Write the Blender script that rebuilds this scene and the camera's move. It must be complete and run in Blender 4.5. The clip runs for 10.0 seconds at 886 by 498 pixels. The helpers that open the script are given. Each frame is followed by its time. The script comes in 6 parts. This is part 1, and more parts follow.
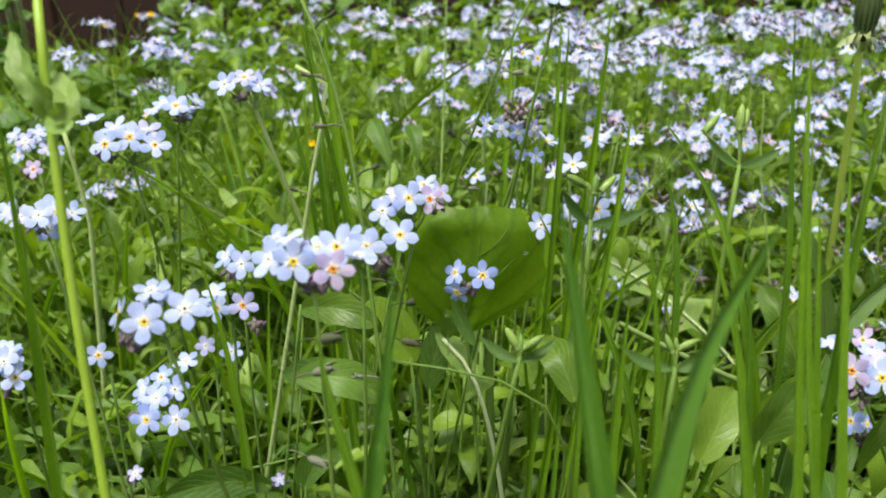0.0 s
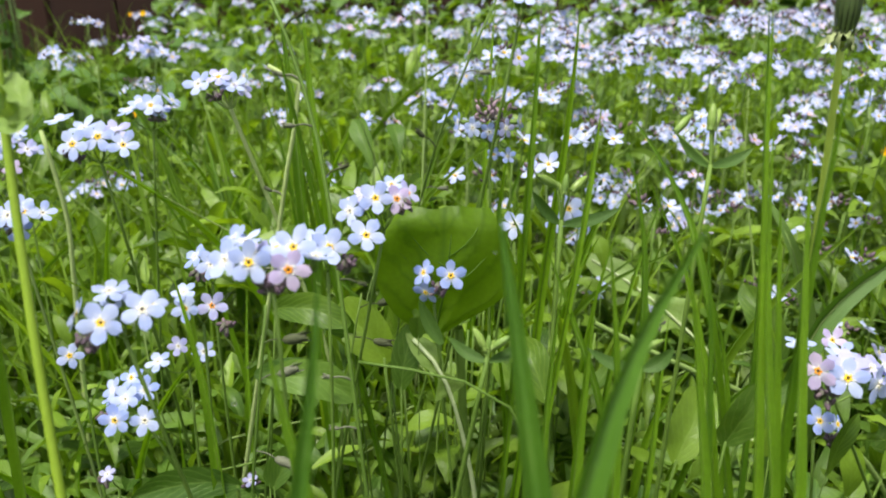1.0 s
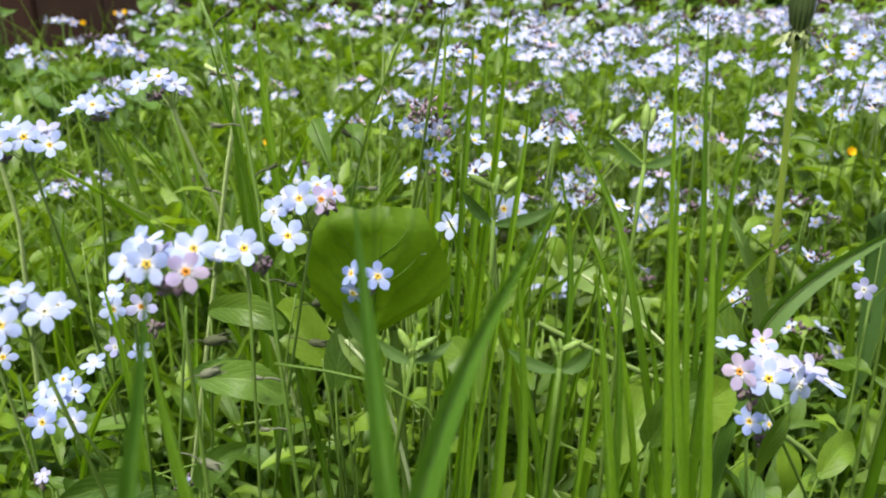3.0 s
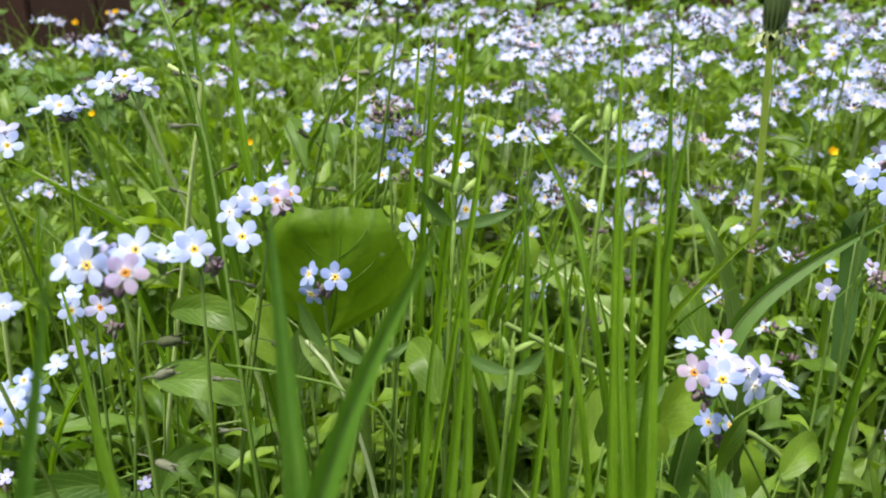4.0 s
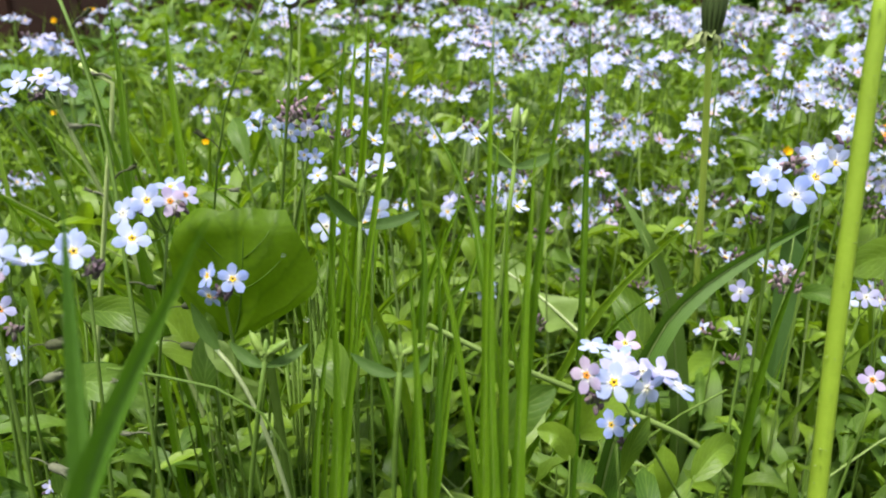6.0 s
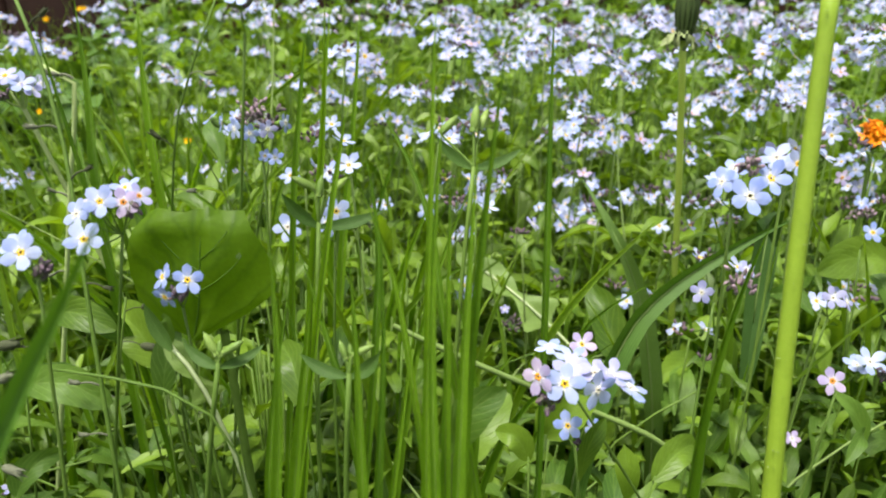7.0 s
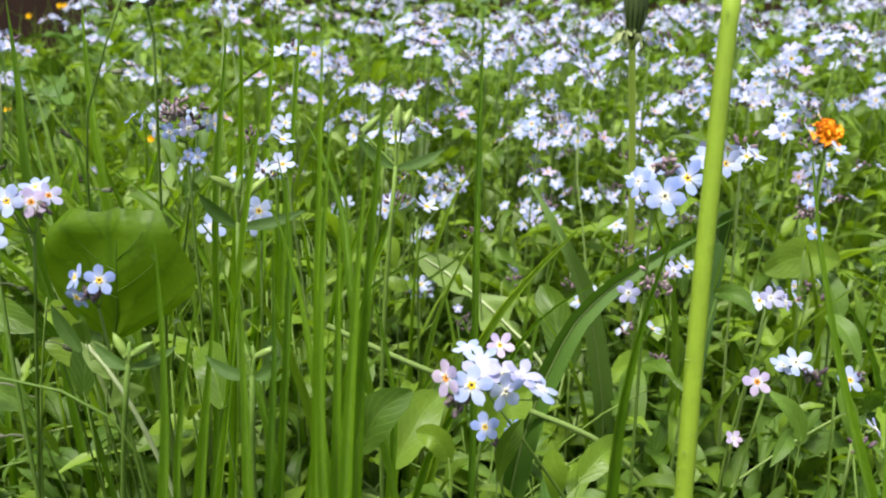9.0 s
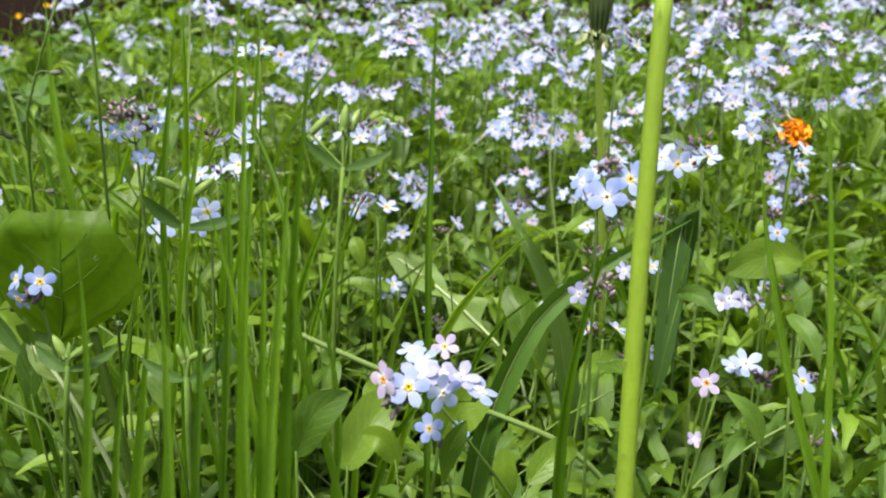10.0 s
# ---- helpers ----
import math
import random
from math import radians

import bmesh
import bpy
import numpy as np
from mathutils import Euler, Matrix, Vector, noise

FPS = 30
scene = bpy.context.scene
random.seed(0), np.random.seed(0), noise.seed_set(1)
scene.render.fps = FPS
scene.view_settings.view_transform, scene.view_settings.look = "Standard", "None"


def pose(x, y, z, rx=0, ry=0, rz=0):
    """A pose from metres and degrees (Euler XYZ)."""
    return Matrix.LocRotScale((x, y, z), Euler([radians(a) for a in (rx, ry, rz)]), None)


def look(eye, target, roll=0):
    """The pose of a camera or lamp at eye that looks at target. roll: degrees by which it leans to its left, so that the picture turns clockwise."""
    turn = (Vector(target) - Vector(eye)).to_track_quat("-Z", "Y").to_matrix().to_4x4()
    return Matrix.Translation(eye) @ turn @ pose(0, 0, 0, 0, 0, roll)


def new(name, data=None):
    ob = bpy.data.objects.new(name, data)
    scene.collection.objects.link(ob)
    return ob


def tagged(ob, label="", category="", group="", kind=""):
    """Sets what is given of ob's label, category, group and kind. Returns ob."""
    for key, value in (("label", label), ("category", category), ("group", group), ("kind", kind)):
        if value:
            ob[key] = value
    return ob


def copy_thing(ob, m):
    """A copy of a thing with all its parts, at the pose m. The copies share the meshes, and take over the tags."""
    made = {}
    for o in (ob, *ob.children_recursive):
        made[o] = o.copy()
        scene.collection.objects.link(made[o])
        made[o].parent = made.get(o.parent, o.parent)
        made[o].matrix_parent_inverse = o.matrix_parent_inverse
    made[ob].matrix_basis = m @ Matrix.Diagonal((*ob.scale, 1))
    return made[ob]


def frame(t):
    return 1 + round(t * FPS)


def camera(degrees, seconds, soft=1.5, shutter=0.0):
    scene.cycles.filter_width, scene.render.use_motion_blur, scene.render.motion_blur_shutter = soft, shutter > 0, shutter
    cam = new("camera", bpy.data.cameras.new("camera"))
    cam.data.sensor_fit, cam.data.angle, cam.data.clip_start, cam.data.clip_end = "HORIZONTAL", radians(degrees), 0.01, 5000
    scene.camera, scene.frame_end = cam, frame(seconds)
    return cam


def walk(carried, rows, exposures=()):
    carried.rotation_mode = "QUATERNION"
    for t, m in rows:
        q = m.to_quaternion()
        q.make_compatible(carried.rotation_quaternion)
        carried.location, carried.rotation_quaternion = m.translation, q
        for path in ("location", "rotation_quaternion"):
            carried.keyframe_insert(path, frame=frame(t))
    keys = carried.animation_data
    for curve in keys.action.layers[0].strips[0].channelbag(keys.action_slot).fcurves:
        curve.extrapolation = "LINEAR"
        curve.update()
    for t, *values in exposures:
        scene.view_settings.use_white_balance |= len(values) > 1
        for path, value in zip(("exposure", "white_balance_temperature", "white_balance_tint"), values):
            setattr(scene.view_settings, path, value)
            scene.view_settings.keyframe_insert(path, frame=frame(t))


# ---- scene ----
cam = camera(61.5, 10.0, soft=2.0)
cam.data.dof.use_dof, cam.data.dof.focus_distance, cam.data.dof.aperture_fstop = True, 0.21, 25.0
METRES, EYE, TILT, LEAN, TURN = 0.1, 0.25, -20.0, 0.0, 0.0
ROWS = [
    (0.0, 0.0, 0.0, 0.0, -0.0, -0.0, 0.0),
    (0.5, 0.0337, 0.0027, 0.0011, -0.05, -0.05, 0.01),
    (1.0, 0.0725, 0.0048, 0.0019, -0.12, -0.06, 0.02),
    (1.5, 0.1136, 0.0068, 0.0029, -0.19, -0.1, 0.04),
    (2.0, 0.1536, 0.0093, 0.0038, -0.25, -0.13, 0.05),
    (2.5, 0.1948, 0.0105, 0.005, -0.35, -0.15, 0.07),
    (4.0, 0.3373, 0.0131, 0.0086, -0.49, -0.19, 0.1),
    (4.5, 0.3943, 0.0145, 0.0098, -0.57, -0.22, 0.12),
    (5.0, 0.4519, 0.0172, 0.0116, -0.69, -0.26, 0.13),
    (5.5, 0.5107, 0.0229, 0.0118, -0.8, -0.25, 0.12),
    (7.0, 0.6703, 0.0253, 0.0198, -0.9, -0.37, 0.06),
    (7.5, 0.7221, 0.0288, 0.0206, -0.95, -0.4, 0.06),
    (8.0, 0.7654, 0.0319, 0.0212, -1.02, -0.43, 0.08),
    (8.5, 0.8088, 0.0332, 0.023, -1.09, -0.49, 0.05),
    (9.0, 0.8647, 0.034, 0.0255, -1.14, -0.54, 0.03),
    (9.5, 0.9248, 0.0352, 0.0267, -1.17, -0.58, 0.03),
    (10.0, 0.9982, 0.0358, 0.029, -1.2, -0.57, 0.05),
]
walk(cam, [(t, pose(0, 0, EYE, TILT, LEAN, TURN) @ pose(METRES * x, METRES * y, METRES * z, 90 + pitch, roll, yaw)) for t, x, y, z, yaw, pitch, roll in ROWS],
     exposures=[(0.0, 0.82), (2.5, 0.90), (5.0, 0.94), (10.0, 0.93)])

# ---- daylight ----
world = bpy.data.worlds.new("overcast_sky")
scene.world = world
world.use_nodes = True
wn = world.node_tree
sky = wn.nodes.new("ShaderNodeTexSky")
sky.sky_type, sky.sun_disc = "NISHITA", False
sky.sun_elevation, sky.sun_rotation = radians(74), radians(225)
sky.air_density, sky.dust_density, sky.ozone_density = 1.0, 3.0, 1.0
wn.nodes["Background"].inputs["Strength"].default_value = 0.118
cloud = wn.nodes.new("ShaderNodeHueSaturation")
cloud.inputs["Saturation"].default_value = 0.35
wn.links.new(sky.outputs[0], cloud.inputs["Color"])
wn.links.new(cloud.outputs[0], wn.nodes["Background"].inputs["Color"])
sun_data = bpy.data.lights.new("sun", "SUN")
sun_data.energy, sun_data.angle, sun_data.color = 3.3, radians(15), (1.0, 0.96, 0.88)
sun = new("sun", sun_data)
EL, ROT = radians(74), radians(225)
to_sun = Vector((math.cos(EL) * math.sin(ROT), math.cos(EL) * math.cos(ROT), math.sin(EL)))
sun.matrix_world = look(Vector((0, 0, 1)) + 8 * to_sun, (0, 0, 1))
scene.view_settings.exposure = 0.97

# ---- materials ----
def material(name):
    m = bpy.data.materials.new(name)
    m.use_nodes = True
    m.node_tree.nodes.clear()
    return m, m.node_tree.nodes, m.node_tree.links


def math_node(n, l, op, a, b=None, c=None, clamp=False):
    k = n.new("ShaderNodeMath")
    k.operation, k.use_clamp = op, clamp
    for i, v in enumerate((a, b, c)):
        if v is None:
            continue
        if isinstance(v, (int, float)):
            k.inputs[i].default_value = v
        else:
            l.new(v, k.inputs[i])
    return k.outputs[0]


def mix_node(n, l, fac, a, b, blend="MIX"):
    k = n.new("ShaderNodeMix")
    k.data_type, k.blend_type = "RGBA", blend
    for i, v in ((0, fac), (6, a), (7, b)):
        if isinstance(v, (int, float)):
            k.inputs[i].default_value = v
        elif isinstance(v, tuple):
            k.inputs[i].default_value = (*v, 1)
        else:
            l.new(v, k.inputs[i])
    return k.outputs[2]


def noise_node(n, l, scale, detail=3.0, coords=None):
    k = n.new("ShaderNodeTexNoise")
    k.inputs["Scale"].default_value, k.inputs["Detail"].default_value = scale, detail
    if coords is not None:
        l.new(coords, k.inputs["Vector"])
    return k.outputs[0]


def variety(n, l):
    """A chance number for each piece: of its object, and of its island in a joined mesh."""
    a = n.new("ShaderNodeObjectInfo").outputs["Random"]
    b = n.new("ShaderNodeNewGeometry").outputs["Random Per Island"]
    return math_node(n, l, "FRACT", math_node(n, l, "ADD", a, b))


def thin(n, l, colour, rough, through_share, through_tint, bump=None, spec=0.36):
    """A thin sheet that shines a little and lets light through."""
    p = n.new("ShaderNodeBsdfPrincipled")
    p.inputs["Roughness"].default_value = rough
    p.inputs["Specular IOR Level"].default_value = spec
    l.new(colour, p.inputs["Base Color"])
    t = n.new("ShaderNodeBsdfTranslucent")
    l.new(mix_node(n, l, 1.0, colour, through_tint, "MULTIPLY"), t.inputs["Color"])
    if bump is not None:
        l.new(bump, p.inputs["Normal"])
    s = n.new("ShaderNodeMixShader")
    s.inputs[0].default_value = through_share
    l.new(p.outputs[0], s.inputs[1])
    l.new(t.outputs[0], s.inputs[2])
    l.new(s.outputs[0], n.new("ShaderNodeOutputMaterial").inputs[0])


def leaf_material(name, dark, light, vein, rough=0.36, veins=7.0, slant=0.9, share=0.35, vein_amount=0.45, parallel=False):
    m, n, l = material(name)
    uv = n.new("ShaderNodeUVMap").outputs[0]
    sep = n.new("ShaderNodeSeparateXYZ")
    l.new(uv, sep.inputs[0])
    across = math_node(n, l, "ABSOLUTE", math_node(n, l, "SUBTRACT", sep.outputs[0], 0.5))
    rib = math_node(n, l, "SUBTRACT", 1.0, math_node(n, l, "MULTIPLY", across, 22.0), clamp=True)
    if parallel:
        wave = math_node(n, l, "SINE", math_node(n, l, "MULTIPLY", across, 75.0))
        side = math_node(n, l, "MULTIPLY_ADD", wave, 0.3, 0.3)
    else:
        ph = math_node(n, l, "SUBTRACT", math_node(n, l, "MULTIPLY", sep.outputs[1], veins), math_node(n, l, "MULTIPLY", across, veins * slant))
        ph = math_node(n, l, "ADD", ph, math_node(n, l, "MULTIPLY", noise_node(n, l, 160.0, 2.0, n.new("ShaderNodeNewGeometry").outputs["Position"]), 0.9))
        wave = math_node(n, l, "SINE", math_node(n, l, "MULTIPLY", ph, 6.2832))
        side = math_node(n, l, "MULTIPLY", math_node(n, l, "POWER", math_node(n, l, "MULTIPLY_ADD", wave, 0.5, 0.5), 9.0), 0.7)
    mark = math_node(n, l, "MAXIMUM", rib, side)
    pos = n.new("ShaderNodeNewGeometry").outputs["Position"]
    patch = noise_node(n, l, 45.0, 3.0, pos)
    grain = noise_node(n, l, 900.0, 2.0, pos)
    v = variety(n, l)
    f = math_node(n, l, "ADD", math_node(n, l, "MULTIPLY", v, 0.75), math_node(n, l, "MULTIPLY_ADD", patch, 1.2, -0.48), clamp=True)
    c = mix_node(n, l, f, dark, light)
    c = mix_node(n, l, math_node(n, l, "MULTIPLY", mark, vein_amount), c, vein)
    c = mix_node(n, l, 0.35, c, mix_node(n, l, grain, (0.55, 0.55, 0.55), (1.4, 1.4, 1.4)), "MULTIPLY")
    b = n.new("ShaderNodeBump")
    b.inputs["Strength"].default_value, b.inputs["Distance"].default_value = 0.35, 0.0006
    l.new(math_node(n, l, "ADD", math_node(n, l, "MULTIPLY", mark, -0.4), math_node(n, l, "MULTIPLY", grain, 0.6)), b.inputs["Height"])
    thin(n, l, c, rough, share, (1.5, 1.5, 0.35), b.outputs[0])
    return m


def petal_material(name, rim, pale, share=0.3):
    m, n, l = material(name)
    uv = n.new("ShaderNodeUVMap").outputs[0]
    sep = n.new("ShaderNodeSeparateXYZ")
    l.new(uv, sep.inputs[0])
    across = math_node(n, l, "ABSOLUTE", math_node(n, l, "SUBTRACT", sep.outputs[0], 0.5))
    ray = math_node(n, l, "SUBTRACT", 1.0, math_node(n, l, "MULTIPLY", across, 6.0), clamp=True)
    base = math_node(n, l, "SUBTRACT", 1.0, math_node(n, l, "MULTIPLY", sep.outputs[1], 1.9), clamp=True)
    white = math_node(n, l, "MULTIPLY", math_node(n, l, "MULTIPLY_ADD", ray, 0.5, 0.5), math_node(n, l, "POWER", base, 1.2), clamp=True)
    v = variety(n, l)
    c = mix_node(n, l, v, rim, pale)
    fine = math_node(n, l, "MULTIPLY_ADD", math_node(n, l, "SINE", math_node(n, l, "MULTIPLY", sep.outputs[0], 60.0)), 0.04, 0.97)
    c = mix_node(n, l, 1.0, c, fine, "MULTIPLY")
    c = mix_node(n, l, white, c, (0.75, 0.76, 0.81))
    pos = n.new("ShaderNodeNewGeometry").outputs["Position"]
    c = mix_node(n, l, 0.18, c, mix_node(n, l, noise_node(n, l, 420.0, 2.0, pos), (0.6, 0.6, 0.75), (1.2, 1.2, 1.2)), "MULTIPLY")
    thin(n, l, c, 0.6, share, (1.0, 1.0, 1.05), None, 0.2)
    return m


def plain(name, a, b, rough, scale, bump=0.3, depth=0.001, spec=0.3):
    m, n, l = material(name)
    pos = n.new("ShaderNodeNewGeometry").outputs["Position"]
    p = n.new("ShaderNodeBsdfPrincipled")
    nz, big = noise_node(n, l, scale, 5.0, pos), noise_node(n, l, scale * 0.13, 3.0, pos)
    f = math_node(n, l, "ADD", math_node(n, l, "MULTIPLY", nz, 0.6), math_node(n, l, "MULTIPLY_ADD", variety(n, l), 0.5, -0.1), clamp=True)
    c = mix_node(n, l, f, a, b)
    c = mix_node(n, l, 0.5, c, mix_node(n, l, big, (0.72, 0.72, 0.72), (1.28, 1.28, 1.28)), "MULTIPLY")
    l.new(c, p.inputs["Base Color"])
    p.inputs["Roughness"].default_value, p.inputs["Specular IOR Level"].default_value = rough, spec
    bm = n.new("ShaderNodeBump")
    bm.inputs["Strength"].default_value, bm.inputs["Distance"].default_value = bump, depth
    l.new(nz, bm.inputs["Height"])
    l.new(bm.outputs[0], p.inputs["Normal"])
    l.new(p.outputs[0], n.new("ShaderNodeOutputMaterial").inputs[0])
    return m


LEAF = leaf_material("soft_leaf", (0.038, 0.094, 0.006), (0.200, 0.318, 0.026), (0.20, 0.32, 0.05), rough=0.42)
LEAF_FAR = leaf_material("meadow_leaf", (0.051, 0.127, 0.007), (0.188, 0.305, 0.027), (0.20, 0.32, 0.06), rough=0.5)
LEAF_BIG = leaf_material("broad_leaf", (0.110, 0.215, 0.004), (0.145, 0.260, 0.007), (0.03, 0.09, 0.004), rough=0.45, veins=3.2, slant=-1.3, share=0.55, vein_amount=0.4)
LEAF_DULL = leaf_material("dull_leaf", (0.042, 0.104, 0.009), (0.124, 0.225, 0.026), (0.22, 0.33, 0.07), rough=0.5, veins=6.0, vein_amount=0.35)
LEAF_GREY = leaf_material("hairy_leaf", (0.045, 0.105, 0.014), (0.075, 0.150, 0.024), (0.13, 0.22, 0.06), rough=0.6)
GRASS = leaf_material("grass_blade", (0.055, 0.140, 0.005), (0.180, 0.330, 0.013), (0.22, 0.36, 0.04), rough=0.46, share=0.48, parallel=True, vein_amount=0.3)
# darker, bluer version of GRASS for the nearest broad blades
GRASS_DARK = leaf_material("dark_grass", (0.040, 0.115, 0.008), (0.085, 0.190, 0.015), (0.09, 0.20, 0.04), rough=0.42, share=0.3, parallel=True, vein_amount=0.3)
# dark and hardly translucent: shade before the fence is put into this colour
LEAF_WEED = leaf_material("shaded_weed_leaf", (0.030, 0.082, 0.009), (0.085, 0.170, 0.021), (0.12, 0.22, 0.05), rough=0.55, share=0.15)
GRASS_PALE = leaf_material("meadow_grass", (0.080, 0.170, 0.012), (0.245, 0.385, 0.036), (0.26, 0.40, 0.07), rough=0.42, share=0.45, parallel=True, vein_amount=0.3)
PETAL = petal_material("blue_petal", (0.323, 0.399, 0.686), (0.475, 0.541, 0.761))
# paler copy of PETAL: overexposure of the farther flowers put into the colour
PETAL_FAR = petal_material("far_blue_petal", (0.323, 0.389, 0.677), (0.532, 0.580, 0.771))
PETAL_BLUE = petal_material("deep_blue_petal", (0.28, 0.37, 0.75), (0.38, 0.46, 0.79))
PETAL_PINK = petal_material("pink_petal", (0.48, 0.40, 0.66), (0.62, 0.50, 0.66))
PETAL_LILAC = petal_material("lilac_petal", (0.39, 0.40, 0.69), (0.49, 0.48, 0.73))
EYE_YELLOW = plain("yellow_eye", (0.85, 0.52, 0.02), (0.95, 0.70, 0.05), 0.55, 900, 0.3, 0.0003)
EYE_ORANGE = plain("orange_eye", (0.85, 0.30, 0.01), (0.92, 0.42, 0.02), 0.55, 900, 0.3, 0.0003)
EYE_RAY = plain("white_streak", (0.78, 0.78, 0.74), (0.86, 0.86, 0.80), 0.55, 900, 0.3, 0.0003)
EYE_PALE = plain("pale_eye", (0.75, 0.70, 0.55), (0.85, 0.80, 0.62), 0.55, 900, 0.3, 0.0003)
THROAT = plain("throat_shade", (0.05, 0.025, 0.01), (0.09, 0.04, 0.02), 0.8, 900, 0.3, 0.0003)
BUD = plain("mauve_bud", (0.058, 0.042, 0.052), (0.165, 0.110, 0.145), 0.75, 700, 0.6, 0.0005)
BUD_PINK = plain("pink_bud", (0.11, 0.078, 0.09), (0.25, 0.175, 0.195), 0.75, 700, 0.6, 0.0005)
BUD_ROSE = plain("rosy_bud", (0.25, 0.165, 0.21), (0.44, 0.31, 0.37), 0.75, 700, 0.6, 0.0005)
LEAF_BRIGHT = leaf_material("bright_leaf", (0.16, 0.265, 0.05), (0.235, 0.345, 0.08), (0.28, 0.38, 0.12), rough=0.5, veins=6.0, vein_amount=0.3)
CALYX = plain("hairy_calyx", (0.09, 0.10, 0.06), (0.19, 0.20, 0.13), 0.8, 800, 0.6, 0.0005)
CALYX_DARK = plain("dark_calyx", (0.035, 0.045, 0.02), (0.08, 0.09, 0.04), 0.8, 800, 0.6, 0.0005)
STEM = plain("hairy_stem", (0.072, 0.138, 0.016), (0.145, 0.230, 0.036), 0.6, 500, 0.5, 0.0004)
STEM_PALE = plain("pale_stem", (0.14, 0.22, 0.05), (0.23, 0.31, 0.09), 0.6, 500, 0.5, 0.0004)
# brighter copy of STALK: colour raised to offset the shade among the plants
STALK_LIFTED = plain("brightened_stalk", (0.34, 0.46, 0.055), (0.44, 0.55, 0.090), 0.45, 900, 0.35, 0.0003)
STALK = plain("dandelion_stalk", (0.205, 0.315, 0.022), (0.285, 0.395, 0.040), 0.45, 900, 0.35, 0.0003)
STEM_GREY = plain("grey_green_stem", (0.27, 0.36, 0.11), (0.38, 0.46, 0.18), 0.75, 500, 0.6, 0.0005)
SEPAL = leaf_material("green_sepal", (0.12, 0.24, 0.03), (0.24, 0.36, 0.06), (0.42, 0.48, 0.20), parallel=True, share=0.2)
INVOLUCRE = plain("dark_green_head", (0.016, 0.026, 0.006), (0.035, 0.050, 0.014), 0.55, 400, 0.4, 0.0006)
INNER_BRACT = leaf_material("inner_bract", (0.022, 0.040, 0.010), (0.060, 0.095, 0.022), (0.10, 0.14, 0.04), rough=0.5, parallel=True, share=0.1, vein_amount=0.5)
VEIN = plain("leaf_vein", (0.050, 0.115, 0.004), (0.075, 0.150, 0.006), 0.5, 500, 0.3, 0.0003)
RIB = plain("pale_rib", (0.42, 0.50, 0.24), (0.55, 0.62, 0.34), 0.5, 500, 0.3, 0.0003)
BRACT = plain("pale_bract", (0.17, 0.22, 0.08), (0.30, 0.34, 0.15), 0.6, 500, 0.4, 0.0004)
ORANGE = plain("orange_petal", (0.85, 0.24, 0.005), (0.95, 0.42, 0.01), 0.5, 400, 0.5, 0.0006)
YELLOW = plain("yellow_petal", (0.80, 0.52, 0.01), (0.90, 0.66, 0.02), 0.4, 400, 0.4, 0.0004)
SOIL = plain("mossy_soil", (0.014, 0.016, 0.006), (0.040, 0.060, 0.014), 0.95, 90, 0.9, 0.006)
FENCE = plain("brown_board", (0.022, 0.008, 0.005), (0.048, 0.017, 0.009), 0.75, 40, 0.4, 0.002)

# ---- building forms ----
TAU = 2 * math.pi


class Form:
    """Vertices, faces, sheet coordinates and material slots of one mesh in the making."""

    def __init__(self):
        self.v, self.f, self.uv, self.slot = [], [], [], []

    def add(self, verts, faces, uvs, slot=0, m=None):
        k = len(self.v)
        if m is not None:
            verts = [m @ Vector(p) for p in verts]
        self.v += [tuple(p) for p in verts]
        self.uv += uvs
        self.f += [tuple(i + k for i in q) for q in faces]
        self.slot += [slot] * len(faces)
        return self

    def mesh(self, name, mats):
        me = bpy.data.meshes.new(name)
        me.from_pydata(self.v, [], self.f)
        me.polygons.foreach_set("material_index", self.slot)
        me.polygons.foreach_set("use_smooth", [True] * len(self.f))
        lay = me.uv_layers.new(name="sheet")
        idx = np.empty(len(me.loops), dtype=np.int32)
        me.loops.foreach_get("vertex_index", idx)
        lay.data.foreach_set("uv", np.array(self.uv, dtype=np.float32)[idx].ravel())
        for mat in mats:
            me.materials.append(mat)
        me.update()
        return me


def part(name, form, mats, parent=None, label="", m=None):
    """One mesh object, under a thing or part if one is given."""
    me = form if isinstance(form, bpy.types.Mesh) else form.mesh(name, mats)
    ob = new(name, me)
    if parent is not None:
        ob.parent = parent
    if m is not None:
        ob.matrix_basis = m
    return tagged(ob, label)


def sheet(rows, cols, point):
    """A grid of rows x cols quads; point(u, v) gives a place, u across and v along, 0 to 1."""
    v, uv, f = [], [], []
    for j in range(rows + 1):
        for i in range(cols + 1):
            a, b = i / cols, j / rows
            v.append(point(a, b))
            uv.append((a, b))
    w = cols + 1
    for j in range(rows):
        for i in range(cols):
            f.append((j * w + i, j * w + i + 1, (j + 1) * w + i + 1, (j + 1) * w + i))
    return v, f, uv


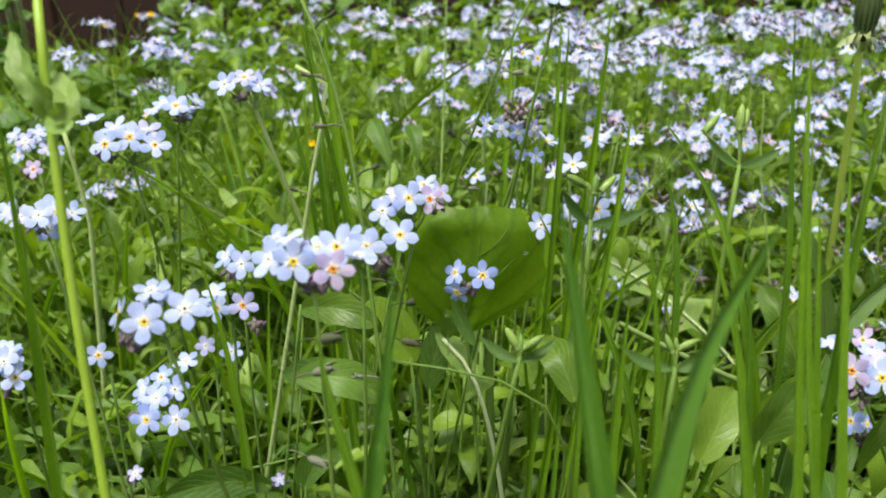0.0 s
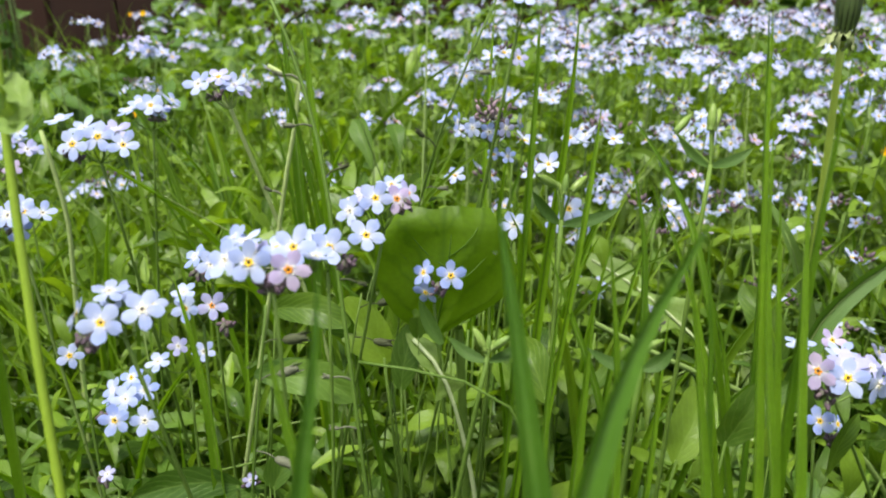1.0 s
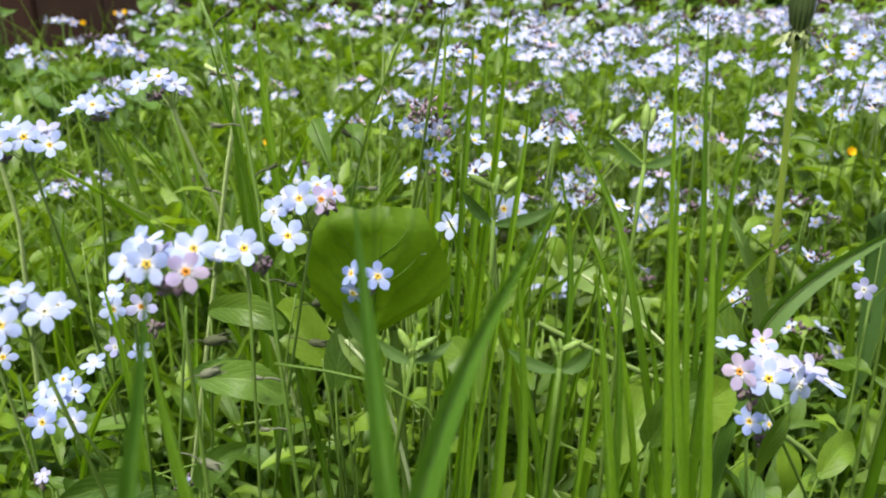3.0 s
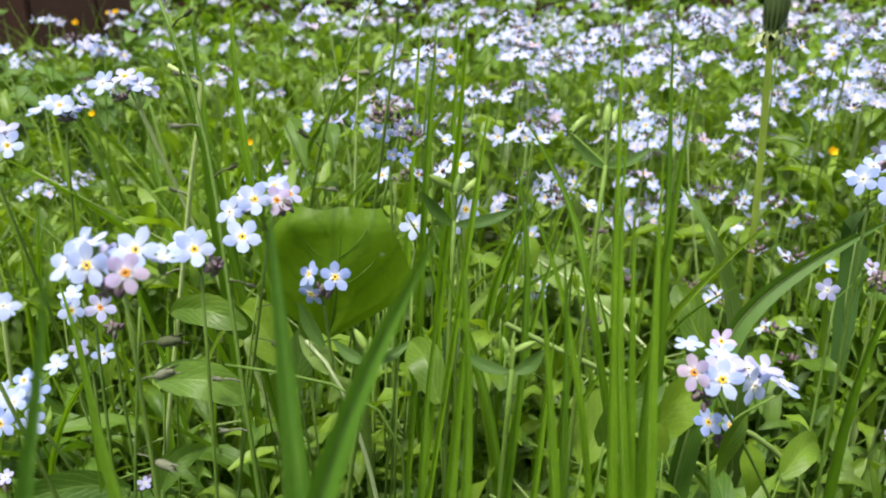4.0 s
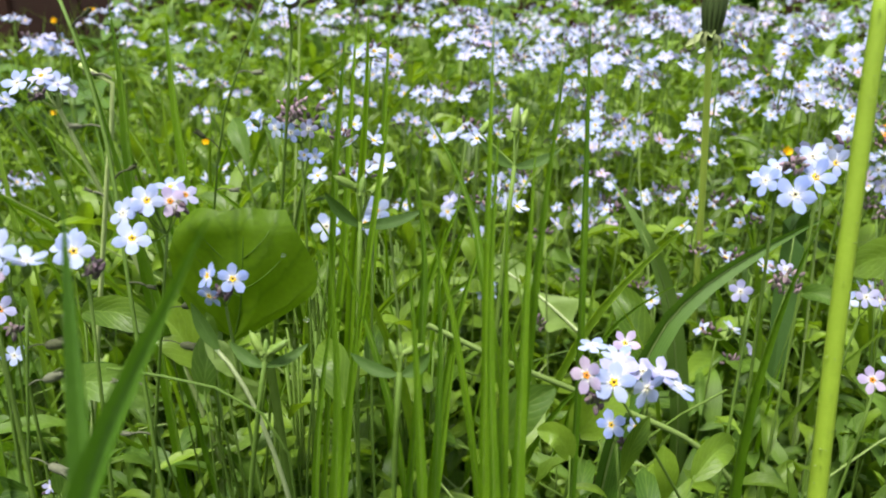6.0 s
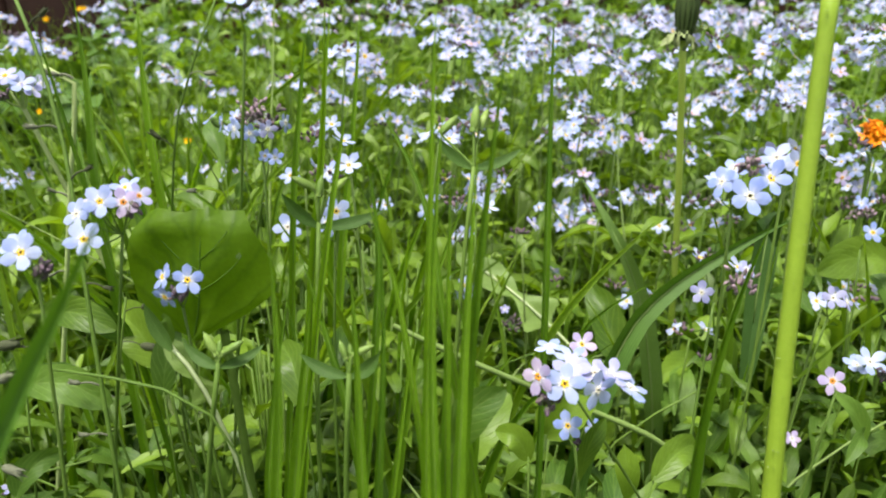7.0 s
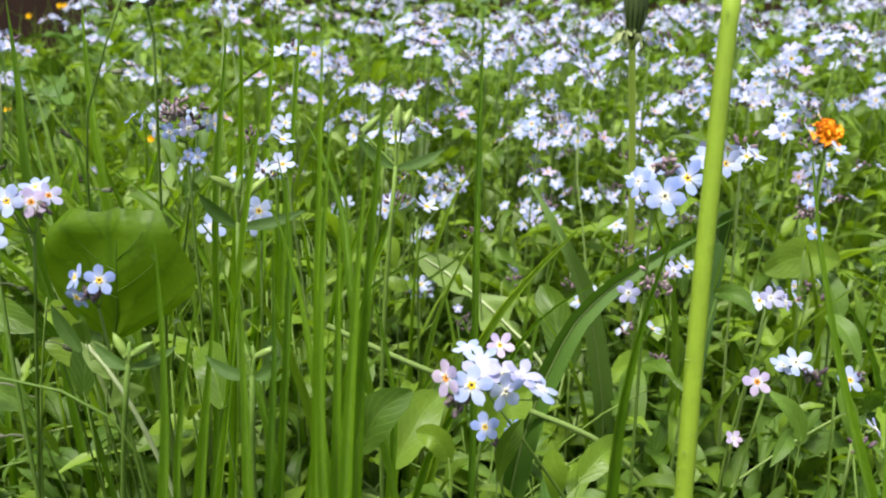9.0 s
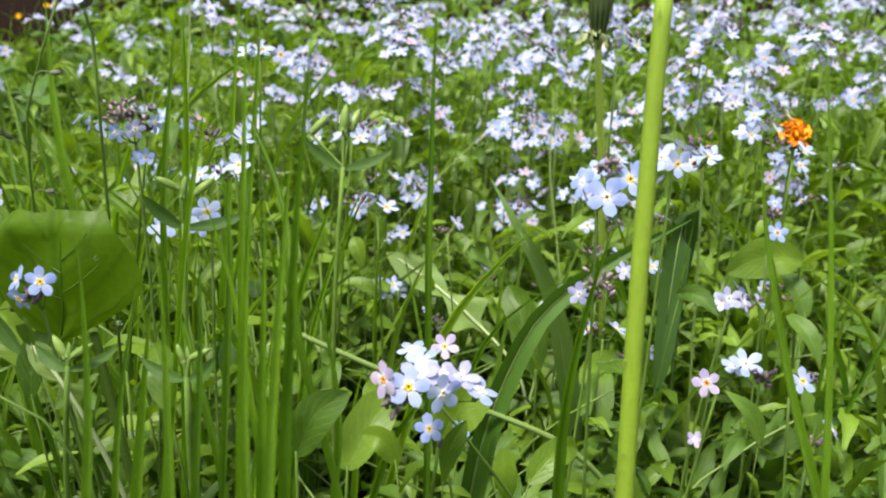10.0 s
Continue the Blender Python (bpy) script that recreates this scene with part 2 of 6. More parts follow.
PROFILES = {
    "spoon": lambda v: (0.16 + 0.84 * math.sin(math.pi * min(1, max(0, v)) ** 1.6) ** 0.8) * min(1, ((1 - v) * 9) ** 0.5) if v < 0.999 else 0.02,
    "lance": lambda v: max(0.02, math.sin(math.pi * min(0.995, v * 0.94 + 0.06) ** 0.9) ** 0.85),
    "grass": lambda v: max(0.015, (0.75 + 0.25 * math.sin(math.pi * min(1, v * 1.4))) * (1 - v ** 2.6)),
    "strap": lambda v: max(0.03, (0.45 + 0.55 * min(1, v * 2.2)) * (1 - v ** 4.5)),
    "hanging": lambda v: max(0.03, 0.16 if v < 0.45 else (0.16 + 0.84 * min(1, (v - 0.45) / 0.2)) * math.sqrt(max(0.0, 1 - max(0, (v - 0.72) / 0.28) ** 2.2))),
    "sword": lambda v: max(0.03, (0.30 + 0.70 * math.sin(math.pi * min(0.5, v * 0.8))) * (1 - v ** 3.2)),
    "oval": lambda v: max(0.03, math.sin(math.pi * min(0.995, v * 0.97 + 0.02)) ** 0.55),
    "heart": lambda v: max(0.03, (min(1, (v * 6) ** 0.5)) * (1 - v ** 2.4) ** 0.8),
}


def leaf_form(length, width, profile="spoon", rise=0.6, curl=1.0, fold=0.15, wave=0.0, twist=0.0, rows=7, cols=4, phase=0.0):
    """A leaf from the origin along +y: it starts at the angle rise and bends over by curl."""
    steps, y, z = [(0.0, 0.0, rise)], 0.0, 0.0
    for j in range(1, rows + 1):
        th = rise - curl * (j - 0.5) / rows
        y, z = y + math.cos(th) * length / rows, z + math.sin(th) * length / rows
        steps.append((y, z, rise - curl * j / rows))
    wide = PROFILES[profile]

    def point(u, v):
        cy, cz, th = steps[round(v * rows)]
        s = (2 * u - 1)
        half = 0.5 * width * wide(v)
        lift = abs(s) * half * fold * 2 + wave * width * math.sin(v * 11 + s * 2.0 + phase) * abs(s)
        tw = twist * v
        dx, dn = s * half * math.cos(tw) - lift * math.sin(tw), s * half * math.sin(tw) + lift * math.cos(tw)
        return (dx, cy - math.sin(th) * dn, cz + math.cos(th) * dn)

    return sheet(rows, cols, point)


def curve_points(points, count):
    """Points spread evenly, by length, along a smooth curve through the given ones."""
    pts = [Vector(p) for p in points]
    if len(pts) == 2:
        return [pts[0].lerp(pts[1], k / count) for k in range(count + 1)]
    gaps = [max(1e-6, (b - a).length) for a, b in zip(pts, pts[1:])]
    slope = [(b - a) / g for a, b, g in zip(pts, pts[1:], gaps)]
    mid = [(p * h + q * g) / (g + h) for p, q, g, h in zip(slope, slope[1:], gaps, gaps[1:])]
    tangents = [1.5 * slope[0] - 0.5 * mid[0]] + mid + [1.5 * slope[-1] - 0.5 * mid[-1]]
    fine = []
    for i, g in enumerate(gaps):
        a, b, m, n = pts[i], pts[i + 1], tangents[i] * g, tangents[i + 1] * g
        for k in range(16):
            t = k / 16
            fine.append(a * (2 * t ** 3 - 3 * t * t + 1) + m * (t ** 3 - 2 * t * t + t) + b * (3 * t * t - 2 * t ** 3) + n * (t ** 3 - t * t))
    fine.append(pts[-1])
    run = [0.0]
    for a, b in zip(fine, fine[1:]):
        run.append(run[-1] + (b - a).length)
    out, i = [], 0
    for k in range(count + 1):
        s = run[-1] * k / count
        while i < len(fine) - 2 and run[i + 1] < s:
            i += 1
        out.append(fine[i].lerp(fine[i + 1], min(1, (s - run[i]) / max(1e-9, run[i + 1] - run[i]))))
    return out


def tube(points, r0, r1, sides=6, count=10, ribs=0.0):
    path = curve_points(points, count)
    v, uv, f = [], [], []
    for j, p in enumerate(path):
        d = (path[min(j + 1, count)] - path[max(j - 1, 0)]).normalized()
        a = d.cross(Vector((0.31, 0.9, 0.2))).normalized()
        b = d.cross(a)
        r = r0 + (r1 - r0) * j / count
        for i in range(sides):
            q = r * (1 + ribs * (i % 2))
            v.append(p + (a * math.cos(TAU * i / sides) + b * math.sin(TAU * i / sides)) * q)
            uv.append((i / sides, j / count))
    for j in range(count):
        for i in range(sides):
            k = (i + 1) % sides
            f.append((j * sides + i, j * sides + k, (j + 1) * sides + k, (j + 1) * sides + i))
    f.append(tuple((count) * sides + i for i in range(sides)))
    return v, f, uv


def ribbon(points, width, facing=(0, -1, 0.2), fold=0.2, profile="grass", count=14, cols=4, turn=0.0, taper=0.0):
    """A blade along a smooth curve, its flat side towards facing, turned about its length by turn degrees on the way.
    taper: the length over which its tip narrows, in place of a profile; the rows then stand closer towards the tip."""
    fine = curve_points(points, count * 6)
    length = sum((b - a).length for a, b in zip(fine, fine[1:]))
    wide = PROFILES[profile]

    def point(u, v):
        q = 1 - (1 - v) ** 1.9 if taper else v
        j = round(q * count * 6)
        d = (fine[min(j + 3, count * 6)] - fine[max(j - 3, 0)]).normalized()
        a = d.cross(Vector(facing)).normalized()
        nn = a.cross(d)
        r = Matrix.Rotation(radians(turn) * q, 3, d)
        a, nn = r @ a, r @ nn
        s = 2 * u - 1
        half = 0.5 * width * wide(v)
        if taper:
            half = 0.5 * width * max(0.015, min(1.0, (1 - q) * length / taper) ** 0.75 * (0.7 + 0.3 * min(1, q * 2.5)))
        return fine[j] + a * s * half + nn * (abs(s) - 0.5) * half * fold

    return sheet(count, cols, point)


def bead(rx, ry, rz, sides=6, rings=4, tip=0.0):
    v, uv, f = [(0, 0, -rz)], [(0, 0)], []
    for j in range(1, rings):
        th = math.pi * j / rings
        for i in range(sides):
            ph = TAU * i / sides
            k = math.sin(th) * (1 - tip * j / rings)
            v.append((rx * k * math.cos(ph), ry * k * math.sin(ph), -rz * math.cos(th)))
            uv.append((i / sides, j / rings))
    v.append((0, 0, rz))
    uv.append((0, 1))
    for i in range(sides):
        k = (i + 1) % sides
        f.append((0, 1 + k, 1 + i))
        f.append((len(v) - 1, 1 + (rings - 2) * sides + i, 1 + (rings - 2) * sides + k))
        for j in range(rings - 2):
            f.append((1 + j * sides + i, 1 + j * sides + k, 1 + (j + 1) * sides + k, 1 + (j + 1) * sides + i))
    return v, f, uv


def facing(place, az, el, roll=0.0, size=1.0):
    """A pose whose z axis looks towards azimuth az (0: the south) and up by el degrees."""
    d = Vector((math.sin(radians(az)) * math.cos(radians(el)), -math.cos(radians(az)) * math.cos(radians(el)), math.sin(radians(el))))
    q = d.to_track_quat("Z", "Y").to_matrix().to_4x4()
    return Matrix.Translation(place) @ q @ Matrix.Rotation(radians(roll), 4, "Z") @ Matrix.Diagonal((size, size, size, 1))


# ---- the forget-me-not's flower: five round petals, a ring of scales, a dark throat ----
def petals_form(cup=0.12, rows=7, cols=4, gap=0.0, seed=0):
    rng = random.Random(seed)
    fo = Form()
    for k in range(5):
        le, wi = 3.7 * rng.uniform(0.93, 1.05), 3.15 * rng.uniform(0.90, 1.06) * (1 - gap)
        lift, skew, bend = rng.uniform(-0.16, 0.24) + cup, rng.uniform(-0.35, 0.35), rng.uniform(-0.35, 0.35)

        def point(u, v):
            s = 2 * u - 1
            half = 0.5 * wi * (0.24 + 0.76 * math.sin(math.pi * 0.62 * v ** 0.9)) * (math.sqrt(max(0.0, 1 - max(0, (v - 0.42) / 0.58) ** 2.4)) if v > 0.42 else 1)
            r = 0.35 + 1.08 * le * (v - 0.05 * s * s * v)
            return (s * half * 0.001, r * 0.001, (lift * r * 0.55 + bend * v * v - 0.22 * s * s * half * 0.6 + skew * s * half * 0.35 + 0.10 * k % 2) * 0.001)

        fo.add(*sheet(rows, cols, point), 0, Matrix.Rotation(TAU * k / 5 + rng.uniform(-0.07, 0.07), 4, "Z"))
    return fo


def eye_form(slot=0, dark=1, ray=None):
    """A ring of five scales round a dark bead for the throat's shaded hole; with ray, five white streaks run out
    between the petals.
    """
    fo = Form()
    for k in range(5):
        a = TAU * (k + 0.5) / 5
        fo.add(*bead(0.38e-3, 0.32e-3, 0.25e-3, 6, 4), slot, Matrix.Rotation(a, 4, "Z") @ Matrix.Translation((0, 0.58e-3, 0.32e-3)))
        if ray is not None:
            for turn in (-0.16, 0.16):
                fo.add(*bead(0.10e-3, 0.52e-3, 0.07e-3, 6, 4), ray, Matrix.Rotation(a + turn, 4, "Z") @ Matrix.Translation((0, 1.12e-3, 0.36e-3)) @ Matrix.Rotation(0.12, 4, "X"))
    # dark bead in place of the shade inside the throat
    fo.add(*bead(0.27e-3, 0.27e-3, 0.22e-3, 8, 4), dark, Matrix.Translation((0, 0, 0.12e-3)))
    return fo


PETAL_FORMS = [petals_form(0.10, gap=0.08, seed=1), petals_form(0.22, gap=0.05, seed=2), petals_form(0.02, gap=0.10, seed=3), petals_form(0.38, gap=0.08, seed=4)]
TINTS = {"blue": PETAL, "deep": PETAL_BLUE, "pink": PETAL_PINK, "lilac": PETAL_LILAC}
PETAL_MESHES = {(t, i): fo.mesh("petals", [mat]) for t, mat in TINTS.items() for i, fo in enumerate(PETAL_FORMS)}
EYES = {name: eye_form(ray=2).mesh("eye", [mat, THROAT, EYE_RAY]) for name, mat in (("yellow", EYE_YELLOW), ("orange", EYE_ORANGE), ("pale", EYE_PALE))}


def whole_flower(tint, i, eye):
    fo, ey = Form(), eye_form(1, 2)
    src = petals_form((0.10, 0.22, 0.02, 0.38)[i], rows=4, cols=4, gap=0.09, seed=20 + i)
    fo.add(src.v, src.f, src.uv, 0)
    fo.add(ey.v, ey.f, ey.uv, 1)
    fo.slot[len(src.f):] = ey.slot
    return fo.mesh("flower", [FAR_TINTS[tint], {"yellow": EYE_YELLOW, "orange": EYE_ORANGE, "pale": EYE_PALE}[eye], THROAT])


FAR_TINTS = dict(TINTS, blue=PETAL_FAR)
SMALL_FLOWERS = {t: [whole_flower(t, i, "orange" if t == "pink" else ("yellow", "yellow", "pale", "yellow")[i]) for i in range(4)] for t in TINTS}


def buds_form(count, spread, rng, size=1.0):
    """A coil of shut buds round the origin."""
    fo = Form()
    for k in range(count):
        a, r = k * 2.4, spread * math.sqrt((k + 0.3) / count)
        d = Vector((math.cos(a) * r, math.sin(a) * r, rng.uniform(-0.4, 0.5) * spread))
        s = size * rng.uniform(0.7, 1.1) * 0.001
        q = Matrix.Translation(d) @ (d + Vector((0, 0, spread * 0.6))).to_track_quat("Z", "Y").to_matrix().to_4x4()
        fo.add(*bead(0.95 * s, 0.95 * s, 1.7 * s, 6, 4, 0.25), 0 if rng.random() < 0.6 else 1, q)
    return fo

# ---- the ground and what closes it off ----
gf = Form()
def lay(u, v):
    x, y = (u - 0.5), (v - 0.5)
    x, y = 400 * x * abs(x) ** 1.6, 400 * y * abs(y) ** 1.6
    near = 1 / (1 + 0.05 * (x * x + y * y))
    return (x, y, (noise.noise((x * 6, y * 6, 0)) * 0.008 + noise.noise((x * 30, y * 30, 3)) * 0.004) * near)
gf.add(*sheet(110, 110, lay))
ground = part("ground", gf, [SOIL])
tagged(ground, "dark damp soil under the meadow plants", "ground", kind="structure")

FENCE_Y = 1.6
def board_form(w, h, d):
    fo = Form()
    b = 0.006
    ring = [(-w / 2 + b, -d / 2), (w / 2 - b, -d / 2), (w / 2, -d / 2 + b), (w / 2, d / 2 - b), (w / 2 - b, d / 2), (-w / 2 + b, d / 2), (-w / 2, d / 2 - b), (-w / 2, -d / 2 + b)]
    v = [(x, y, z) for z in (0, h) for x, y in ring]
    f = [(i, (i + 1) % 8, 8 + (i + 1) % 8, 8 + i) for i in range(8)] + [tuple(range(8, 16)), tuple(range(7, -1, -1))]
    fo.add(v, f, [(p[0], p[2]) for p in v])
    return fo

fence = new("fence")
tagged(fence, "dark red-brown wooden board fence behind the flowers", "fence", kind="structure")
fence.location = (0, FENCE_Y, 0)
bm_board = board_form(0.14, 1.2, 0.022).mesh("board", [FENCE])
bm_board.polygons.foreach_set("use_smooth", [False] * len(bm_board.polygons))
for k in range(38):
    part("board", bm_board, None, fence, m=pose(-2.7 + 0.1412 * k, 0.004 * (k % 3), 0.012, 0, 0, 0.4 * (k % 5 - 2)))
bm_rail = board_form(5.4, 0.07, 0.03).mesh("rail", [FENCE])
for z in (0.3, 0.9):
    part("rail", bm_rail, None, fence, m=pose(-0.12, 0.032, z))

# ---- kinds of plants ----
LEAF_MESHES = []
lr = random.Random(5)
for k in range(10):
    fo = Form().add(*leaf_form(lr.uniform(0.016, 0.028), lr.uniform(0.0050, 0.0085), ("spoon", "lance")[k % 2], lr.uniform(0.3, 1.0), lr.uniform(0.5, 1.7), lr.uniform(0.05, 0.3), lr.uniform(0.05, 0.22), lr.uniform(-0.7, 0.7)))
    LEAF_MESHES.append(fo.mesh("leaf", [LEAF]))


def bud_form():
    fo = Form().add(*bead(0.00090, 0.00090, 0.0017, 8, 6, 0.2), 0)
    for k in range(5):
        fo.add(*leaf_form(0.0019, 0.0007, "lance", 1.45, 0.25, 0.3, rows=4, cols=2), 1, Matrix.Rotation(TAU * k / 5, 4, "Z") @ Matrix.Translation((0, 0.00075, -0.0017)))
    for k in range(18):
        a, z = k * 2.399, -0.0014 + 0.0022 * k / 18
        fo.add(*leaf_form(0.0007, 0.00006, "lance", 0.5, 0.3, rows=2, cols=2), 1, Matrix.Rotation(a, 4, "Z") @ Matrix.Translation((0, 0.0007, z)))
    return fo


BUD_MESHES = [bud_form().mesh("bud", [a, CALYX]) for a in (BUD, BUD_PINK, BUD, BUD, BUD_ROSE)]


def forget_me_not(label, top, flowers, foot=None, buds=(0, 0, -0.004, 8, 0.005), leaves=2, seed=1, stem=STEM, thick=0.00040, detailed=True, low=0.0, rosy=False, extras=True):
    """A plant whose cyme ends at top. flowers: (dx, dy, dz from the top, azimuth, elevation, size, tint, eye)."""
    rng = random.Random(seed)
    top = Vector(top)
    flowers = list(flowers)
    if detailed and extras and len(flowers) > 3:
        cx, cy, cz = (sum(f[i] for f in flowers) / len(flowers) for i in range(3))
        for k in range(len(flowers) // 3 + 1):
            a = rng.uniform(-100, 100)
            d = 0.0045 + 0.0008 * len(flowers)
            flowers.append((cx + d * math.sin(radians(a)) * rng.uniform(0.5, 1.1), cy + 0.003 + rng.uniform(0, 0.004), cz + rng.uniform(-0.002, 0.0015), a, rng.uniform(30, 85), rng.uniform(0.75, 0.95), rng.choice(("blue", "blue", "lilac", flowers[0][6])), "pale"))
    foot = Vector(foot) if foot else Vector((top.x + rng.uniform(-0.02, 0.02), top.y + rng.uniform(0.0, 0.03), low))
    plant = new("forget_me_not")
    plant.location = foot
    rel = top - foot
    tagged(plant, label, "flower", "forget-me-nots of the meadow")
    fo = Form()
    mid = rel * 0.55 + Vector((rng.uniform(-0.006, 0.006), rng.uniform(-0.006, 0.006), 0))
    neck = rel + Vector((0, 0.002, -0.0055))
    path = [Vector((0, 0, 0)), mid, neck]
    fo.add(*tube(path, thick * 1.5, thick, 6, 10))
    for dx, dy, dz, az, el, size, tint, eye in flowers:
        tip = rel + Vector((dx, dy, dz))
        back = facing(tip, az, el) @ Vector((0, 0, -0.0032))
        fo.add(*tube([neck, (neck + back) / 2 + Vector((0, 0, -0.001)), back], thick * 0.5, thick * 0.42, 5, 4))
        fo.add(*bead(0.0009, 0.0009, 0.0016, 6, 4), 0, facing(back, az, el) @ Matrix.Translation((0, 0, 0.0014)))
    part("stem", fo, [stem], plant)
    for dx, dy, dz, az, el, size, tint, eye in flowers:
        m = facing(rel + Vector((dx, dy, dz)), az, el, rng.uniform(0, 72), size)
        if detailed:
            fl = part("flower", PETAL_MESHES[tint, rng.randrange(4)], None, plant, {"pink": "pink-tinged flower", "lilac": "lilac flower", "deep": "sky-blue flower"}.get(tint, ""), m)
            part("eye", EYES[eye], None, fl, {"pale": "pale faded eye"}.get(eye, "yellow ring of scales"))
        else:
            part("flower", SMALL_FLOWERS[tint][rng.randrange(4)], None, plant, "", m)
    if buds:
        bx, by, bz, n, spread = buds
        at = rel + Vector((bx, by, bz))
        if detailed:
            for k in range(n):
                a, r = k * 2.4, 0.48 * spread * math.sqrt((k + 0.3) / n)
                d = Vector((math.cos(a) * r, math.sin(a) * r * 0.7, rng.uniform(-0.36, 0.34) * spread))
                s = rng.uniform(0.42, 0.68) if rosy else rng.uniform(0.50, 0.82)
                q = Matrix.Translation(at + d) @ (d + Vector((0, 0, spread * rng.uniform(-0.5, 0.9)))).to_track_quat("Z", "Y").to_matrix().to_4x4() @ Matrix.Diagonal((s, s, s, 1))
                part("bud", BUD_MESHES[4 if rosy and k % 3 else rng.randrange(4)], None, plant, "rosy shut bud" if rosy else "mauve shut bud", q)
        else:
            tagged(part("bud_head", buds_form(n, spread, rng, 0.85), [BUD, BUD_PINK], plant, "mauve shut buds", Matrix.Translation(at)), kind="stuff")
    for k in range(leaves):
        q = (0.25 + 0.5 * k / max(1, leaves)) if detailed else 0.42 + 0.40 * k / max(1, leaves)
        at = curve_points(path, 20)[int(q * 20)]
        part("leaf", LEAF_MESHES[rng.randrange(10)], None, plant, "", pose(*at, 0, 0, rng.uniform(0, 360)))
    return plant


def cyme(rng, count, spread, lean=25, pinks=0.12, lilac=0.15, deep=0.1, grow=1.0):
    """Chance flowers over a low dome."""
    out = []
    for k in range(count):
        a = k * 2.399 + rng.uniform(-0.3, 0.3)
        r = spread * math.sqrt((k + 0.4) / count)
        dx, dy = r * math.cos(a), r * math.sin(a) * 0.8
        az = math.degrees(math.atan2(dx, -dy - 0.004)) * 0.6 + rng.uniform(-25, 25)
        el = 75 - 40 * r / spread - lean + rng.uniform(-12, 18)
        z = rng.random()
        tint = "pink" if z < pinks else "lilac" if z < pinks + lilac else "deep" if z < pinks + lilac + deep else "blue"
        out.append((dx, dy, -0.35 * r * r / spread + rng.uniform(-0.0025, 0.0025), az, el, grow * rng.uniform(0.84, 1.08), tint, "orange" if tint == "pink" else rng.choice(("yellow", "yellow", "yellow", "pale"))))
    return out


def grass_blade(points, width, face=(0, -1, 0.25), fold=1.5, turn=0.0, label="", taper=0.06, count=24, mat=None, rib=True):
    if rib:
        points = [Vector(p) for p in points]
        width *= 0.88
        sway = 0.0016 * math.sin(1e4 * points[0].x)
        points[1:1] = [points[0].lerp(points[1], q) + Vector((sway * math.sin(math.pi * q) * 2.2, 0, 0)) for q in (0.35, 0.7)]
    fo = Form().add(*ribbon(points, width, face, fold, "grass", count, 4, turn, taper))
    ob = part("grass_blade", fo, [mat or GRASS])
    if rib:
        path = curve_points(points, 24)[2:23]
        back = Vector(face).normalized() * (0.5 * fold * 0.5 * width - 0.0001)
        part("midrib", Form().add(*tube([p - back for p in path], width * 0.07, width * 0.03, 5, 16)), [STEM], ob, "raised midrib")
    return tagged(ob, label or "single upright green grass blade growing among the flowers", "grass", "grass blades")


# ---- other kinds: stalks, stems, broad leaves, chickweed, dandelion ----
LEAF_RIB = leaf_material("ribbed_leaf", (0.040, 0.108, 0.008), (0.076, 0.165, 0.015), (0.14, 0.25, 0.04), rough=0.55, parallel=True, share=0.3, vein_amount=0.5)
# darker copy of LEAF_RIB: the hanging leaf's shade is put into its colour
LEAF_RIB_SHADED = leaf_material("shaded_ribbed_leaf", (0.022, 0.062, 0.006), (0.040, 0.098, 0.011), (0.07, 0.14, 0.03), rough=0.6, parallel=True, share=0.12, vein_amount=0.4)
LEAF_RIB_PALE = leaf_material("pale_ribbed_leaf", (0.085, 0.165, 0.026), (0.135, 0.230, 0.045), (0.20, 0.30, 0.09), rough=0.5, parallel=True, share=0.3, vein_amount=0.55)


def thick_stem(points, width):
    fo = Form().add(*tube(points, width * 0.54, width * 0.38, 14, 24, 0.03))
    rng = random.Random(3)
    path = curve_points(points, 60)
    hair = Form()
    for k in range(220):
        p = path[rng.randrange(12, 60)]
        a = rng.uniform(0, TAU)
        d = Vector((math.cos(a), math.sin(a), 0.1))
        hair.add(*tube([p + d * width * 0.46, p + d * (width * 0.46 + rng.uniform(0.0005, 0.0012))], 0.00010, 0.00004, 3, 1))
    stalk = tagged(part("flower_stalk", fo, [STALK]), "thick yellow-green dandelion stalk covered in fine hairs", "stalk")
    tagged(part("fine_hair", hair, [STEM_PALE], stalk), kind="stuff")


